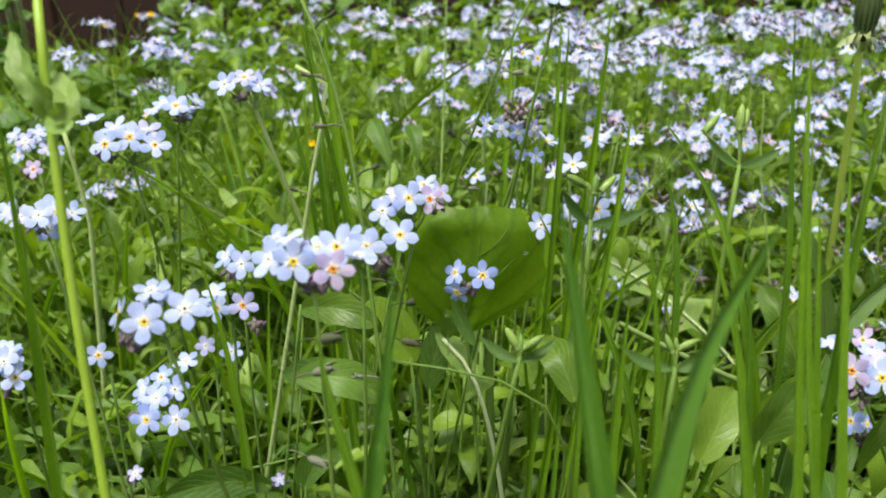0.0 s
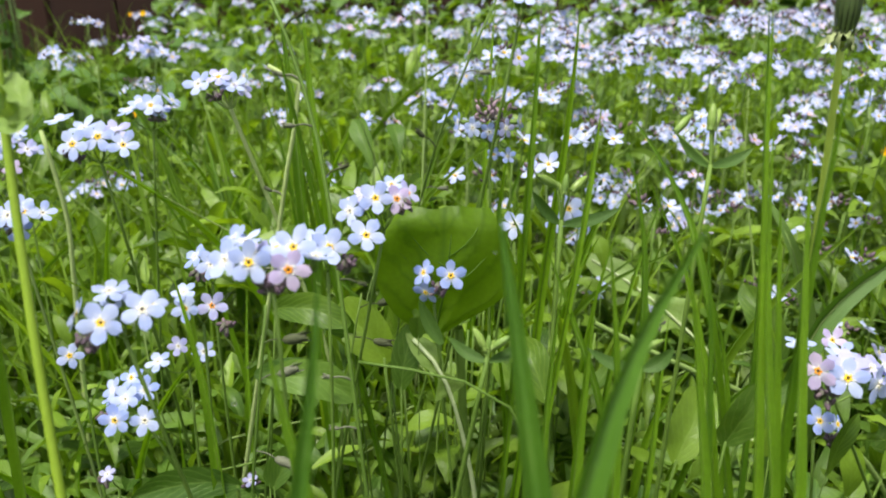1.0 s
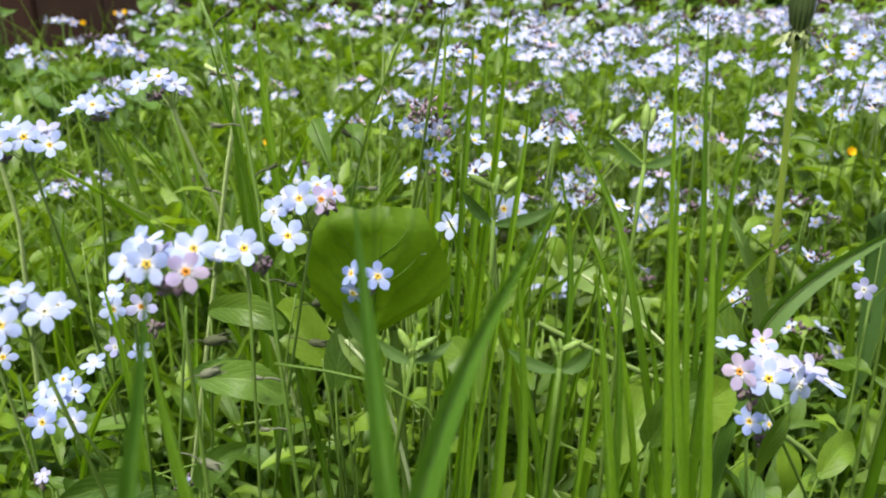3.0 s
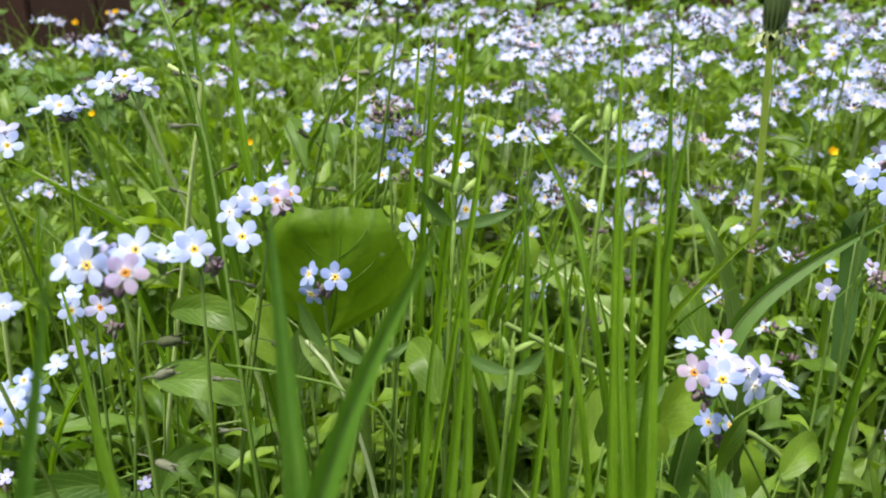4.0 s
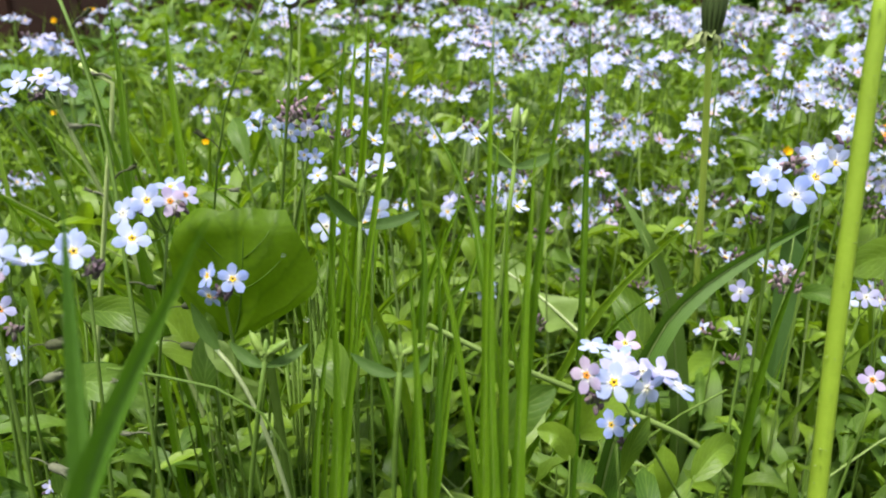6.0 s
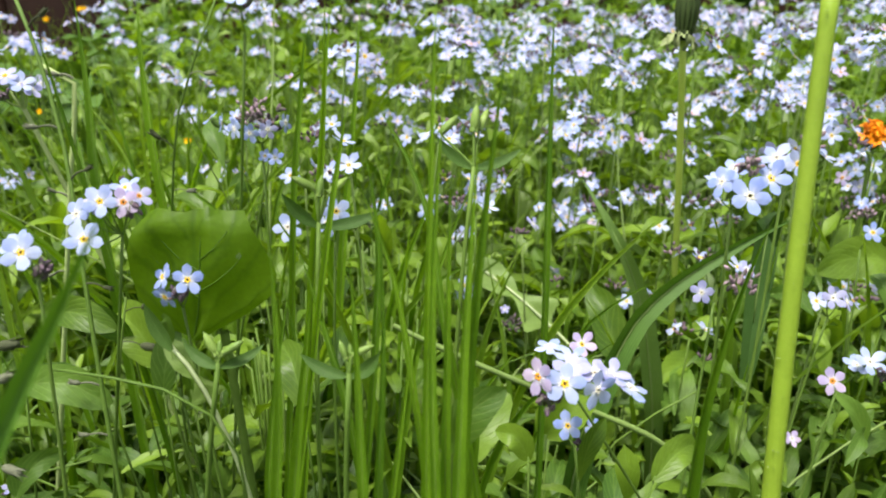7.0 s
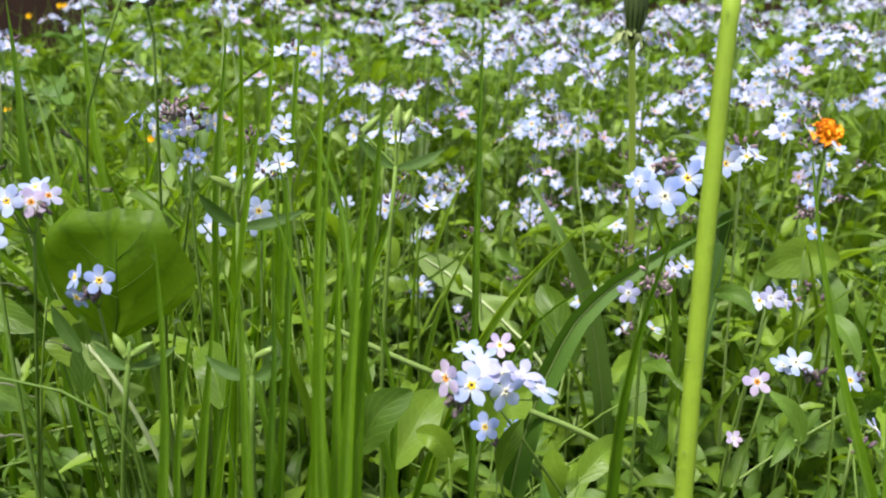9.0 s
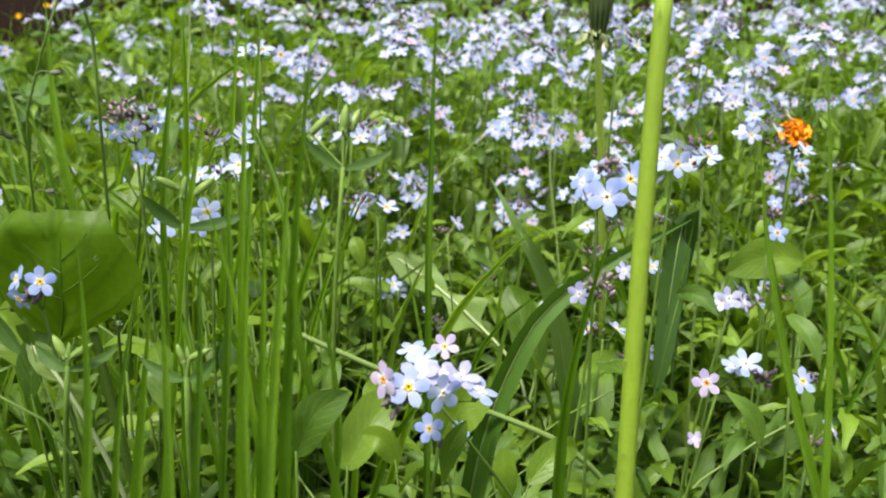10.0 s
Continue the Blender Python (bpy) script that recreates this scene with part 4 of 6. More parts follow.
forget_me_not("curled head of mauve forget-me-not buds on a dark stem", (0.0234, 0.2050, 0.2139), [
    (-0.0016, -0.0020, -0.0100, -20, 30, 0.50, "deep", "yellow"),
], foot=(-0.0250, 0.2350, 0.0000), buds=(0.0000, -0.0010, 0.0000, 22, 0.0080), seed=44, leaves=1, extras=False)
forget_me_not("blue and lilac forget-me-not leaning over with drooping outer blooms", (0.1001, 0.1553, 0.1636), [
    (-0.0043, -0.0121, 0.0043, -8, 30, 1.14, "blue", "yellow"),
    (0.0030, -0.0116, 0.0026, 30, 2, 1.12, "blue", "pale"),
    (-0.0096, -0.0098, 0.0048, -42, 14, 1.05, "pink", "orange"),
    (-0.0022, -0.0080, 0.0050, -25, 66, 1.10, "lilac", "pale"),
    (0.0030, -0.0080, 0.0044, 30, 64, 1.10, "lilac", "pale"),
    (-0.0014, -0.0028, 0.0054, 5, 74, 0.92, "blue", "pale"),
    (0.0112, -0.0086, 0.0010, 75, 62, 1.10, "blue", "pale"),
    (0.0070, -0.0070, 0.0034, 55, 62, 1.08, "lilac", "pale"),
    (0.0039, 0.0105, 0.0019, 8, 40, 0.85, "pink", "yellow"),
    (-0.0040, 0.0105, 0.0012, -65, 84, 0.95, "blue", "pale"),
], foot=(0.1731, 0.1800, 0.0000), buds=(-0.0075, -0.0110, -0.0004, 16, 0.0055), seed=23, leaves=1, extras=False)
forget_me_not("small sky-blue forget-me-not bloom low on its stem", (0.1040, 0.1633, 0.1424), [
    (-0.0037, -0.0054, 0.0050, -5, 35, 0.90, "deep", "yellow"),
    (0.0037, -0.0006, 0.0010, 40, 30, 0.75, "deep", "yellow"),
], foot=(0.1147, 0.1574, 0.0000), buds=(-0.0002, -0.0054, -0.0007, 9, 0.0035), seed=24, leaves=0)
forget_me_not("large sky-blue forget-me-not with rosy buds behind", (0.1417, 0.1772, 0.2016), [
    (-0.0004, -0.0081, 0.0008, 0, 28, 1.22, "deep", "pale"),
    (0.0059, -0.0038, 0.0039, 8, 32, 1.15, "deep", "yellow"),
    (-0.0048, -0.0020, 0.0026, -65, 25, 1.00, "deep", "pale"),
    (-0.0007, 0.0019, 0.0047, -30, 50, 0.85, "deep", "pale"),
], foot=(0.1489, 0.1778, 0.0000), buds=(0.0007, -0.0036, 0.0071, 18, 0.0060), rosy=True, seed=25, leaves=1)
forget_me_not("forget-me-not with a pink and a white-blue bloom and dark buds", (0.1806, 0.1812, 0.1482), [
    (-0.0072, -0.0066, 0.0016, -5, 30, 0.95, "pink", "orange"),
    (0.0045, -0.0024, 0.0048, 5, 50, 1.10, "blue", "pale"),
    (0.0027, -0.0000, 0.0026, -20, 70, 0.90, "blue", "pale"),
], foot=(0.1471, 0.1805, 0.0000), buds=(0.0089, -0.0046, 0.0021, 18, 0.0060), seed=26, leaves=1)
forget_me_not("small forget-me-not with one pale bloom beside brown buds", (0.2056, 0.1891, 0.1403), [
    (0.0000, -0.0030, 0.0030, 15, 35, 1.00, "blue", "yellow"),
], foot=(0.2099, 0.1757, 0.0000), buds=(0.0036, -0.0009, 0.0030, 13, 0.0040), seed=27, leaves=1)
forget_me_not("tiny star-like pink forget-me-not bloom low in the grass", (0.1929, 0.2250, 0.0959), [
    (0.0000, -0.0030, 0.0030, 0, 40, 0.75, "pink", "pale"),
], foot=(0.2027, 0.2130, 0.0000), buds=None, seed=28, leaves=1)
forget_me_not("forget-me-not with a single blue bloom under faded rosy buds", (0.2231, 0.2527, 0.1625), [
    (0.0000, -0.0030, 0.0030, 0, 30, 0.95, "deep", "yellow"),
], foot=(0.2213, 0.2415, 0.0000), buds=(-0.0007, 0.0013, 0.0087, 18, 0.0060), rosy=True, seed=29, leaves=1)
forget_me_not("faded forget-me-not with greyish lilac withered buds", (0.1471, 0.1927, 0.1692), [
    (-0.0061, -0.0040, 0.0001, -20, 20, 0.80, "lilac", "pale"),
    (0.0061, -0.0020, 0.0059, 20, 40, 0.70, "lilac", "pale"),
], foot=(0.1251, 0.1657, 0.0000), buds=(-0.0069, -0.0286, 0.0140, 24, 0.0085), rosy=True, seed=30, leaves=0)
forget_me_not("pale forget-me-not with two white-blue blooms behind the buds", (0.0275, 0.2014, 0.1819), [
    (0.0000, -0.0030, 0.0030, -5, 35, 1.05, "blue", "pale"),
], foot=(0.0187, 0.1947, 0.0000), buds=None, seed=31, leaves=1)
forget_me_not("pale forget-me-not bloom behind a green budded stem", (0.0401, 0.1976, 0.1858), [
    (0.0016, -0.0043, 0.0053, 5, 30, 1.00, "blue", "yellow"),
    (-0.0016, -0.0017, 0.0007, 30, 40, 0.90, "blue", "yellow"),
], foot=(0.0499, 0.1804, 0.0000), buds=None, seed=32, leaves=1)
forget_me_not("white-blue forget-me-not bloom at the tip of a tall stem", (0.0247, 0.1773, 0.2432), [
    (0.0009, -0.0047, 0.0028, 0, 55, 0.85, "blue", "pale"),
    (-0.0009, -0.0013, 0.0032, -40, 60, 0.80, "blue", "pale"),
], foot=(-0.0150, 0.2300, 0.0000), buds=(0.0018, -0.0031, 0.0013, 7, 0.0030), seed=33, leaves=0)
forget_me_not("lilac-tinged forget-me-not cluster of pale crowded blooms", (-0.1675, 0.3011, 0.1825), [
    (-0.0007, -0.0043, 0.0058, 0, 40, 1.10, "lilac", "pale"),
    (-0.0070, -0.0005, 0.0073, -20, 40, 1.00, "blue", "pale"),
    (0.0023, 0.0018, 0.0080, 10, 45, 1.00, "blue", "pale"),
    (0.0027, -0.0082, -0.0049, 0, 25, 1.00, "pink", "orange"),
    (0.0068, -0.0025, 0.0019, 30, 40, 1.00, "lilac", "pale"),
    (-0.0041, -0.0043, -0.0000, -30, 30, 1.00, "blue", "yellow"),
], foot=(-0.1625, 0.2675, 0.0000), buds=(-0.0007, -0.0070, -0.0076, 12, 0.0070), seed=34, leaves=1)
forget_me_not("white-blue forget-me-not blooms on a pale slender stem", (-0.1092, 0.1929, 0.1870), [
    (0.0035, -0.0067, 0.0045, 0, 40, 1.10, "blue", "pale"),
    (0.0051, -0.0025, 0.0043, 30, 40, 0.95, "blue", "yellow"),
    (-0.0032, -0.0030, 0.0029, -20, 50, 1.00, "lilac", "pale"),
    (-0.0081, -0.0006, 0.0037, -30, 40, 1.00, "blue", "pale"),
    (0.0026, -0.0022, -0.0006, 20, 20, 0.90, "deep", "pale"),
], foot=(-0.0867, 0.1852, 0.0000), buds=(0.0010, -0.0057, 0.0014, 9, 0.0050), seed=35, leaves=1, stem=STEM_PALE)
forget_me_not("pale blue forget-me-not cluster near the ground", (-0.1131, 0.1733, 0.1528), [
    (0.0012, -0.0046, 0.0052, 0, 40, 1.00, "blue", "pale"),
    (0.0035, -0.0051, 0.0009, 20, 30, 0.95, "blue", "yellow"),
    (-0.0040, -0.0029, 0.0010, -20, 40, 1.00, "blue", "pale"),
    (-0.0007, 0.0006, 0.0049, 0, 60, 0.90, "blue", "pale"),
], foot=(-0.1076, 0.1646, 0.0000), buds=(0.0003, -0.0053, -0.0026, 9, 0.0040), seed=36, leaves=1)
forget_me_not("single small blue forget-me-not bloom turned aside", (-0.0951, 0.1862, 0.1491), [
    (0.0000, -0.0030, 0.0030, 25, 25, 0.90, "blue", "yellow"),
], foot=(-0.0900, 0.1825, 0.0000), buds=None, seed=37, leaves=1)
forget_me_not("white-blue forget-me-not blooms low between the leaves", (-0.0671, 0.1927, 0.1464), [
    (-0.0053, -0.0062, 0.0019, -20, 65, 0.95, "blue", "pale"),
    (0.0066, -0.0026, 0.0032, 20, 40, 0.80, "blue", "pale"),
    (-0.0013, -0.0002, 0.0038, 0, 30, 0.75, "lilac", "pale"),
], foot=(-0.0681, 0.1818, 0.0000), buds=None, seed=38, leaves=1)
forget_me_not("brown withered forget-me-not buds low in the leaves", (-0.0439, 0.1697, 0.1203), [
    (0.0000, -0.0030, 0.0030, 0, 50, 0.50, "lilac", "pale"),
], foot=(-0.0475, 0.1765, 0.0000), buds=(-0.0004, -0.0012, 0.0020, 13, 0.0045), seed=39, leaves=0)
forget_me_not("brown withered forget-me-not buds low in the leaves", (-0.0867, 0.1787, 0.1157), [
    (0.0000, -0.0030, 0.0030, 10, 50, 0.60, "lilac", "pale"),
], foot=(-0.0974, 0.1834, 0.0000), buds=(-0.0016, -0.0017, 0.0007, 12, 0.0045), seed=40, leaves=0)
forget_me_not("brown withered forget-me-not buds among fresh leaves", (0.0997, 0.3060, 0.1080), [
    (0.0000, -0.0030, 0.0030, -20, 40, 0.55, "lilac", "pale"),
], foot=(0.1138, 0.2954, 0.0000), buds=(0.0034, -0.0033, -0.0035, 18, 0.0090), seed=41, leaves=1)
forget_me_not("withered rosy forget-me-not buds on a leaning stem", (0.2357, 0.2838, 0.1638), [
    (0.0000, -0.0030, 0.0030, 0, 30, 0.80, "deep", "pale"),
], foot=(0.2295, 0.2548, 0.0000), buds=(-0.0022, -0.0044, -0.0007, 16, 0.0080), rosy=True, seed=42, leaves=1)
forget_me_not("small lilac forget-me-not bloom turned away", (0.1999, 0.2254, 0.1487), [
    (-0.0033, -0.0045, 0.0044, 0, 30, 1.00, "lilac", "pale"),
    (0.0033, -0.0015, 0.0016, 40, 30, 0.80, "lilac", "pale"),
], foot=(0.1922, 0.2147, 0.0000), buds=None, seed=43, leaves=1)

forget_me_not("pale forget-me-not with crowded blooms hanging over faded buds", (0.2704, 0.3450, 0.1638), [
    (-0.0040, -0.0040, 0.0010, -25, 35, 1.05, "blue", "pale"),
    (0.0034, -0.0046, 0.0032, 15, 30, 1.10, "blue", "yellow"),
    (0.0078, -0.0020, -0.0016, 60, 25, 1.05, "blue", "pale"),
    (-0.0012, -0.0052, -0.0066, -10, 15, 1.05, "lilac", "pale"),
    (0.0052, -0.0044, -0.0080, 35, 12, 1.05, "blue", "pale"),
    (-0.0088, -0.0030, -0.0030, -60, 20, 1.00, "pink", "orange"),
    (-0.0070, -0.0010, 0.0062, -40, 70, 1.00, "blue", "pale"),
    (0.0010, 0.0010, 0.0074, 10, 75, 1.00, "blue", "pale"),
], foot=(0.2584, 0.3550, 0.0000), buds=(-0.0030, -0.0020, -0.0150, 22, 0.0090), rosy=True, seed=45, leaves=1, extras=False)

# ---- grass blades and stems close by ----
grass_blade([(0.0145, 0.1664, 0.0000), (0.0313, 0.1964, 0.2045), (0.0328, 0.2031, 0.2231), (0.0339, 0.2088, 0.2388)], 0.0020, taper=0.035)
grass_blade([(0.0139, 0.1783, 0.0000), (0.0359, 0.1890, 0.1814), (0.0387, 0.1904, 0.2044), (0.0404, 0.1915, 0.2246), (0.0414, 0.1927, 0.2450)], 0.0028, taper=0.061)
grass_blade([(0.0132, 0.1463, 0.0000), (0.0432, 0.1763, 0.1993), (0.0453, 0.1810, 0.2123), (0.0467, 0.1844, 0.2215)], 0.0017, taper=0.023)
grass_blade([(0.0951, 0.1326, 0.0000), (0.0683, 0.1626, 0.1853), (0.0671, 0.1701, 0.1940), (0.0638, 0.1779, 0.2031), (0.0588, 0.1857, 0.2121), (0.0533, 0.1921, 0.2196)], 0.0022, label="long pale green grass blade bending over", taper=0.046)
grass_blade([(0.0495, 0.1287, 0.0000), (0.0544, 0.1587, 0.1755), (0.0548, 0.1647, 0.1902), (0.0533, 0.1703, 0.2038), (0.0514, 0.1737, 0.2122)], 0.0020, taper=0.038)
grass_blade([(0.0928, 0.1094, 0.0000), (0.0628, 0.1394, 0.1727), (0.0590, 0.1476, 0.1913), (0.0558, 0.1516, 0.2001), (0.0516, 0.1556, 0.2093)], 0.0017, taper=0.040)
grass_blade([(0.0649, 0.0852, 0.0000), (0.0661, 0.1152, 0.1583), (0.0664, 0.1246, 0.1869), (0.0666, 0.1298, 0.2029), (0.0670, 0.1344, 0.2168), (0.0674, 0.1392, 0.2316), (0.0681, 0.1446, 0.2482)], 0.0023, label="tall slender grass blade with a bright midrib", taper=0.090)
grass_blade([(0.0631, 0.0939, 0.0000), (0.0724, 0.1206, 0.1541), (0.0733, 0.1233, 0.1694), (0.0745, 0.1262, 0.1861), (0.0760, 0.1291, 0.2031), (0.0772, 0.1312, 0.2154), (0.0788, 0.1336, 0.2293), (0.0802, 0.1356, 0.2408)], 0.0028, label="broad green grass blade standing tall", taper=0.084)
grass_blade([(0.0337, 0.0837, 0.0000), (0.0389, 0.1137, 0.1595), (0.0395, 0.1198, 0.1777), (0.0390, 0.1248, 0.1925), (0.0378, 0.1296, 0.2068)], 0.0023, taper=0.047)
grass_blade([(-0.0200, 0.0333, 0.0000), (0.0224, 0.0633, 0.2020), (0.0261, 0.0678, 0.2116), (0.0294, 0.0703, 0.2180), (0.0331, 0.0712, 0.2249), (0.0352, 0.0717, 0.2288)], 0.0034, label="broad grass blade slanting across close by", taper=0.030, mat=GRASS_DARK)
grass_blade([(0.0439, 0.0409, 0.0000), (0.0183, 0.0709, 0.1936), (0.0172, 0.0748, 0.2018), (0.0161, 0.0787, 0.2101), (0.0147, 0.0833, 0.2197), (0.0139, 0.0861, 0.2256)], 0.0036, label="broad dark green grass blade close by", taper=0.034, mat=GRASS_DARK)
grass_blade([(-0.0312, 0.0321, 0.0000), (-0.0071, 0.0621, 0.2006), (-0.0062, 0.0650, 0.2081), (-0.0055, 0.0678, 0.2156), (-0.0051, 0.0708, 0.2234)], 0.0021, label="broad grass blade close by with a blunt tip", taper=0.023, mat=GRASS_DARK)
grass_blade([(-0.0337, 0.1251, 0.0000), (-0.0481, 0.1551, 0.1266), (-0.0501, 0.1599, 0.1437), (-0.0544, 0.1662, 0.1658), (-0.0595, 0.1712, 0.1834)], 0.0034, taper=0.057)
grass_blade([(0.0180, 0.0603, 0.0000), (-0.0120, 0.0903, 0.1781), (-0.0143, 0.0932, 0.1841), (-0.0168, 0.0968, 0.1916), (-0.0190, 0.1005, 0.1991)], 0.0024, taper=0.023)
grass_blade([(-0.0801, 0.1159, 0.0000), (-0.0836, 0.1353, 0.1544), (-0.0843, 0.1391, 0.1846), (-0.0850, 0.1415, 0.2034), (-0.0858, 0.1437, 0.2212), (-0.0866, 0.1453, 0.2339)], 0.0029, label="broad green grass blade", taper=0.076)
grass_blade([(-0.0667, 0.3198, 0.0000), (-0.0967, 0.3498, 0.1230), (-0.1003, 0.3574, 0.1324), (-0.1103, 0.3770, 0.1568), (-0.1206, 0.3951, 0.1793)], 0.0049, taper=0.072)
grass_blade([(0.0182, 0.1368, 0.0000), (0.0296, 0.1668, 0.1214), (0.0316, 0.1776, 0.1428), (0.0288, 0.1874, 0.1620), (0.0262, 0.1917, 0.1704), (0.0231, 0.1957, 0.1781)], 0.0017, label="thin grass blade hung with dew", taper=0.062)
grass_blade([(0.0745, 0.1337, 0.0000), (0.0445, 0.1637, 0.1576), (0.0418, 0.1677, 0.1650), (0.0381, 0.1730, 0.1750), (0.0340, 0.1785, 0.1852)], 0.0021, taper=0.031)
grass_blade([(0.0387, 0.1225, 0.0000), (0.0578, 0.1525, 0.1341), (0.0605, 0.1596, 0.1536), (0.0630, 0.1663, 0.1719)], 0.0019, taper=0.039)
grass_blade([(0.0699, 0.1251, 0.0000), (0.0767, 0.1551, 0.1266), (0.0781, 0.1616, 0.1525), (0.0761, 0.1650, 0.1664), (0.0712, 0.1691, 0.1827)], 0.0025, taper=0.056)
grass_blade([(0.0731, 0.0829, 0.0000), (0.0679, 0.1129, 0.1613), (0.0672, 0.1217, 0.1833), (0.0675, 0.1293, 0.2025), (0.0683, 0.1350, 0.2169), (0.0693, 0.1396, 0.2286)], 0.0021, taper=0.069)
grass_blade([(0.0645, 0.0817, 0.0000), (0.0717, 0.1117, 0.1622), (0.0723, 0.1168, 0.1745), (0.0731, 0.1226, 0.1886), (0.0744, 0.1304, 0.2075), (0.0756, 0.1363, 0.2219)], 0.0026, label="broad bright grass blade in a dense tuft", taper=0.061)
grass_blade([(0.0668, 0.0858, 0.0000), (0.0695, 0.1158, 0.1589), (0.0697, 0.1204, 0.1721), (0.0700, 0.1256, 0.1870), (0.0705, 0.1349, 0.2137)], 0.0023, label="bright green grass blade in a dense tuft", taper=0.055)
grass_blade([(0.0943, 0.1732, 0.0000), (0.1002, 0.2032, 0.1763), (0.1014, 0.2168, 0.2130), (0.1025, 0.2281, 0.2437)], 0.0023, taper=0.068)
grass_blade([(0.1308, 0.1619, 0.0000), (0.1320, 0.1558, 0.1301), (0.1322, 0.1545, 0.1570), (0.1345, 0.1535, 0.1781), (0.1365, 0.1530, 0.1894), (0.1398, 0.1523, 0.2026)], 0.0035, label="long grass blade leaning over", taper=0.070)
grass_blade([(0.2262, 0.1231, 0.0000), (0.1962, 0.1531, 0.1292), (0.1920, 0.1617, 0.1468), (0.1889, 0.1704, 0.1645), (0.1866, 0.1803, 0.1851), (0.1856, 0.1936, 0.2124)], 0.0032, taper=0.089)
grass_blade([(0.1781, 0.1039, 0.0000), (0.1849, 0.1339, 0.1448), (0.1859, 0.1416, 0.1657), (0.1864, 0.1500, 0.1887), (0.1863, 0.1584, 0.2116), (0.1854, 0.1686, 0.2391)], 0.0022, taper=0.095)
grass_blade([(0.0626, 0.0817, 0.0000), (0.0549, 0.1117, 0.1623), (0.0543, 0.1166, 0.1747), (0.0535, 0.1223, 0.1888), (0.0523, 0.1282, 0.2039)], 0.0022, taper=0.043)
grass_blade([(0.0506, 0.0868, 0.0000), (0.0570, 0.1168, 0.1582), (0.0581, 0.1272, 0.1863), (0.0576, 0.1345, 0.2062)], 0.0019, taper=0.049)
grass_blade([(0.0236, 0.1075, 0.0000), (0.0366, 0.1375, 0.1417), (0.0381, 0.1422, 0.1579), (0.0400, 0.1474, 0.1760), (0.0411, 0.1502, 0.1855)], 0.0030, label="bright green grass blade", taper=0.043)
grass_blade([(0.0165, 0.1146, 0.0000), (0.0306, 0.1446, 0.1489), (0.0323, 0.1512, 0.1669), (0.0352, 0.1578, 0.1849)], 0.0018, taper=0.037)
grass_blade([(0.0039, 0.1810, 0.0000), (-0.0261, 0.2041, 0.1762), (-0.0306, 0.2071, 0.1989), (-0.0352, 0.2099, 0.2204), (-0.0400, 0.2126, 0.2410)], 0.0022, taper=0.063)
grass_blade([(-0.0160, 0.2617, 0.0000), (-0.0418, 0.2917, 0.1889), (-0.0455, 0.3017, 0.2159), (-0.0477, 0.3110, 0.2409)], 0.0038, taper=0.053)
grass_blade([(0.0143, 0.2448, 0.0000), (0.0225, 0.2748, 0.1501), (0.0241, 0.2850, 0.1792), (0.0260, 0.2958, 0.2102), (0.0283, 0.3067, 0.2411)], 0.0035, label="tall green grass blade among the flowers", taper=0.092)
grass_blade([(0.0214, 0.2181, 0.0000), (0.0360, 0.2481, 0.1599), (0.0401, 0.2645, 0.2047), (0.0422, 0.2783, 0.2420)], 0.0032, taper=0.083)
grass_blade([(-0.0185, 0.2029, 0.0000), (-0.0385, 0.2329, 0.1924), (-0.0411, 0.2422, 0.2175), (-0.0452, 0.2516, 0.2427)], 0.0036, taper=0.051)
thick_stem([(0.1438, 0.1201, 0.0000), (0.1443, 0.1414, 0.1391), (0.1444, 0.1462, 0.1702), (0.1448, 0.1502, 0.1963), (0.1452, 0.1527, 0.2130), (0.1457, 0.1553, 0.2300), (0.1464, 0.1578, 0.2462), (0.1467, 0.1588, 0.2525)], 0.0045)
dandelion([(0.1963, 0.3497, 0.0000), (0.1851, 0.3328, 0.0927), (0.1806, 0.3259, 0.1306), (0.1754, 0.3186, 0.1705), (0.1690, 0.3105, 0.2150), (0.1671, 0.3082, 0.2281)], 0.0042)
leafy_stem([(-0.0415, 0.0785, 0.0000), (-0.0595, 0.1085, 0.1637), (-0.0633, 0.1165, 0.1909), (-0.0651, 0.1210, 0.2061), (-0.0673, 0.1276, 0.2283), (-0.0688, 0.1330, 0.2465), (-0.0690, 0.1341, 0.2501)], 0.0018, leaves=[((-0.0673, 0.1272, 0.2272), (-0.0681, 0.1257, 0.2317), (-0.0704, 0.1272, 0.2359), (-0.0744, 0.1336, 0.2417), 0.0042), ((-0.0665, 0.1262, 0.2272), (-0.0625, 0.1251, 0.2302), (-0.0644, 0.1280, 0.2321), (-0.0687, 0.1330, 0.2343), 0.0043), ((-0.0669, 0.1264, 0.2278), (-0.0644, 0.1227, 0.2265), (-0.0624, 0.1217, 0.2267), (-0.0619, 0.1242, 0.2276), 0.0019)])
strap_leaf([(0.1120, 0.1936, 0.0000), (0.1300, 0.2236, 0.1322), (0.1354, 0.2268, 0.1411), (0.1468, 0.2307, 0.1518), (0.1606, 0.2338, 0.1607), (0.1743, 0.2364, 0.1678), (0.1882, 0.2386, 0.1741)], 0.0091, label="broad ribbed plantain leaf arching over the grass")
strap_leaf([(0.1640, 0.2760, 0.0000), (0.1555, 0.2660, 0.1000), (0.1456, 0.2633, 0.1384), (0.1323, 0.2600, 0.1647), (0.1231, 0.2720, 0.1794)], 0.0112, "ribbed pale green plantain leaf standing in the flowers", (0.3, -1, 0.35), 0.3, "sword", 0, LEAF_RIB_PALE)
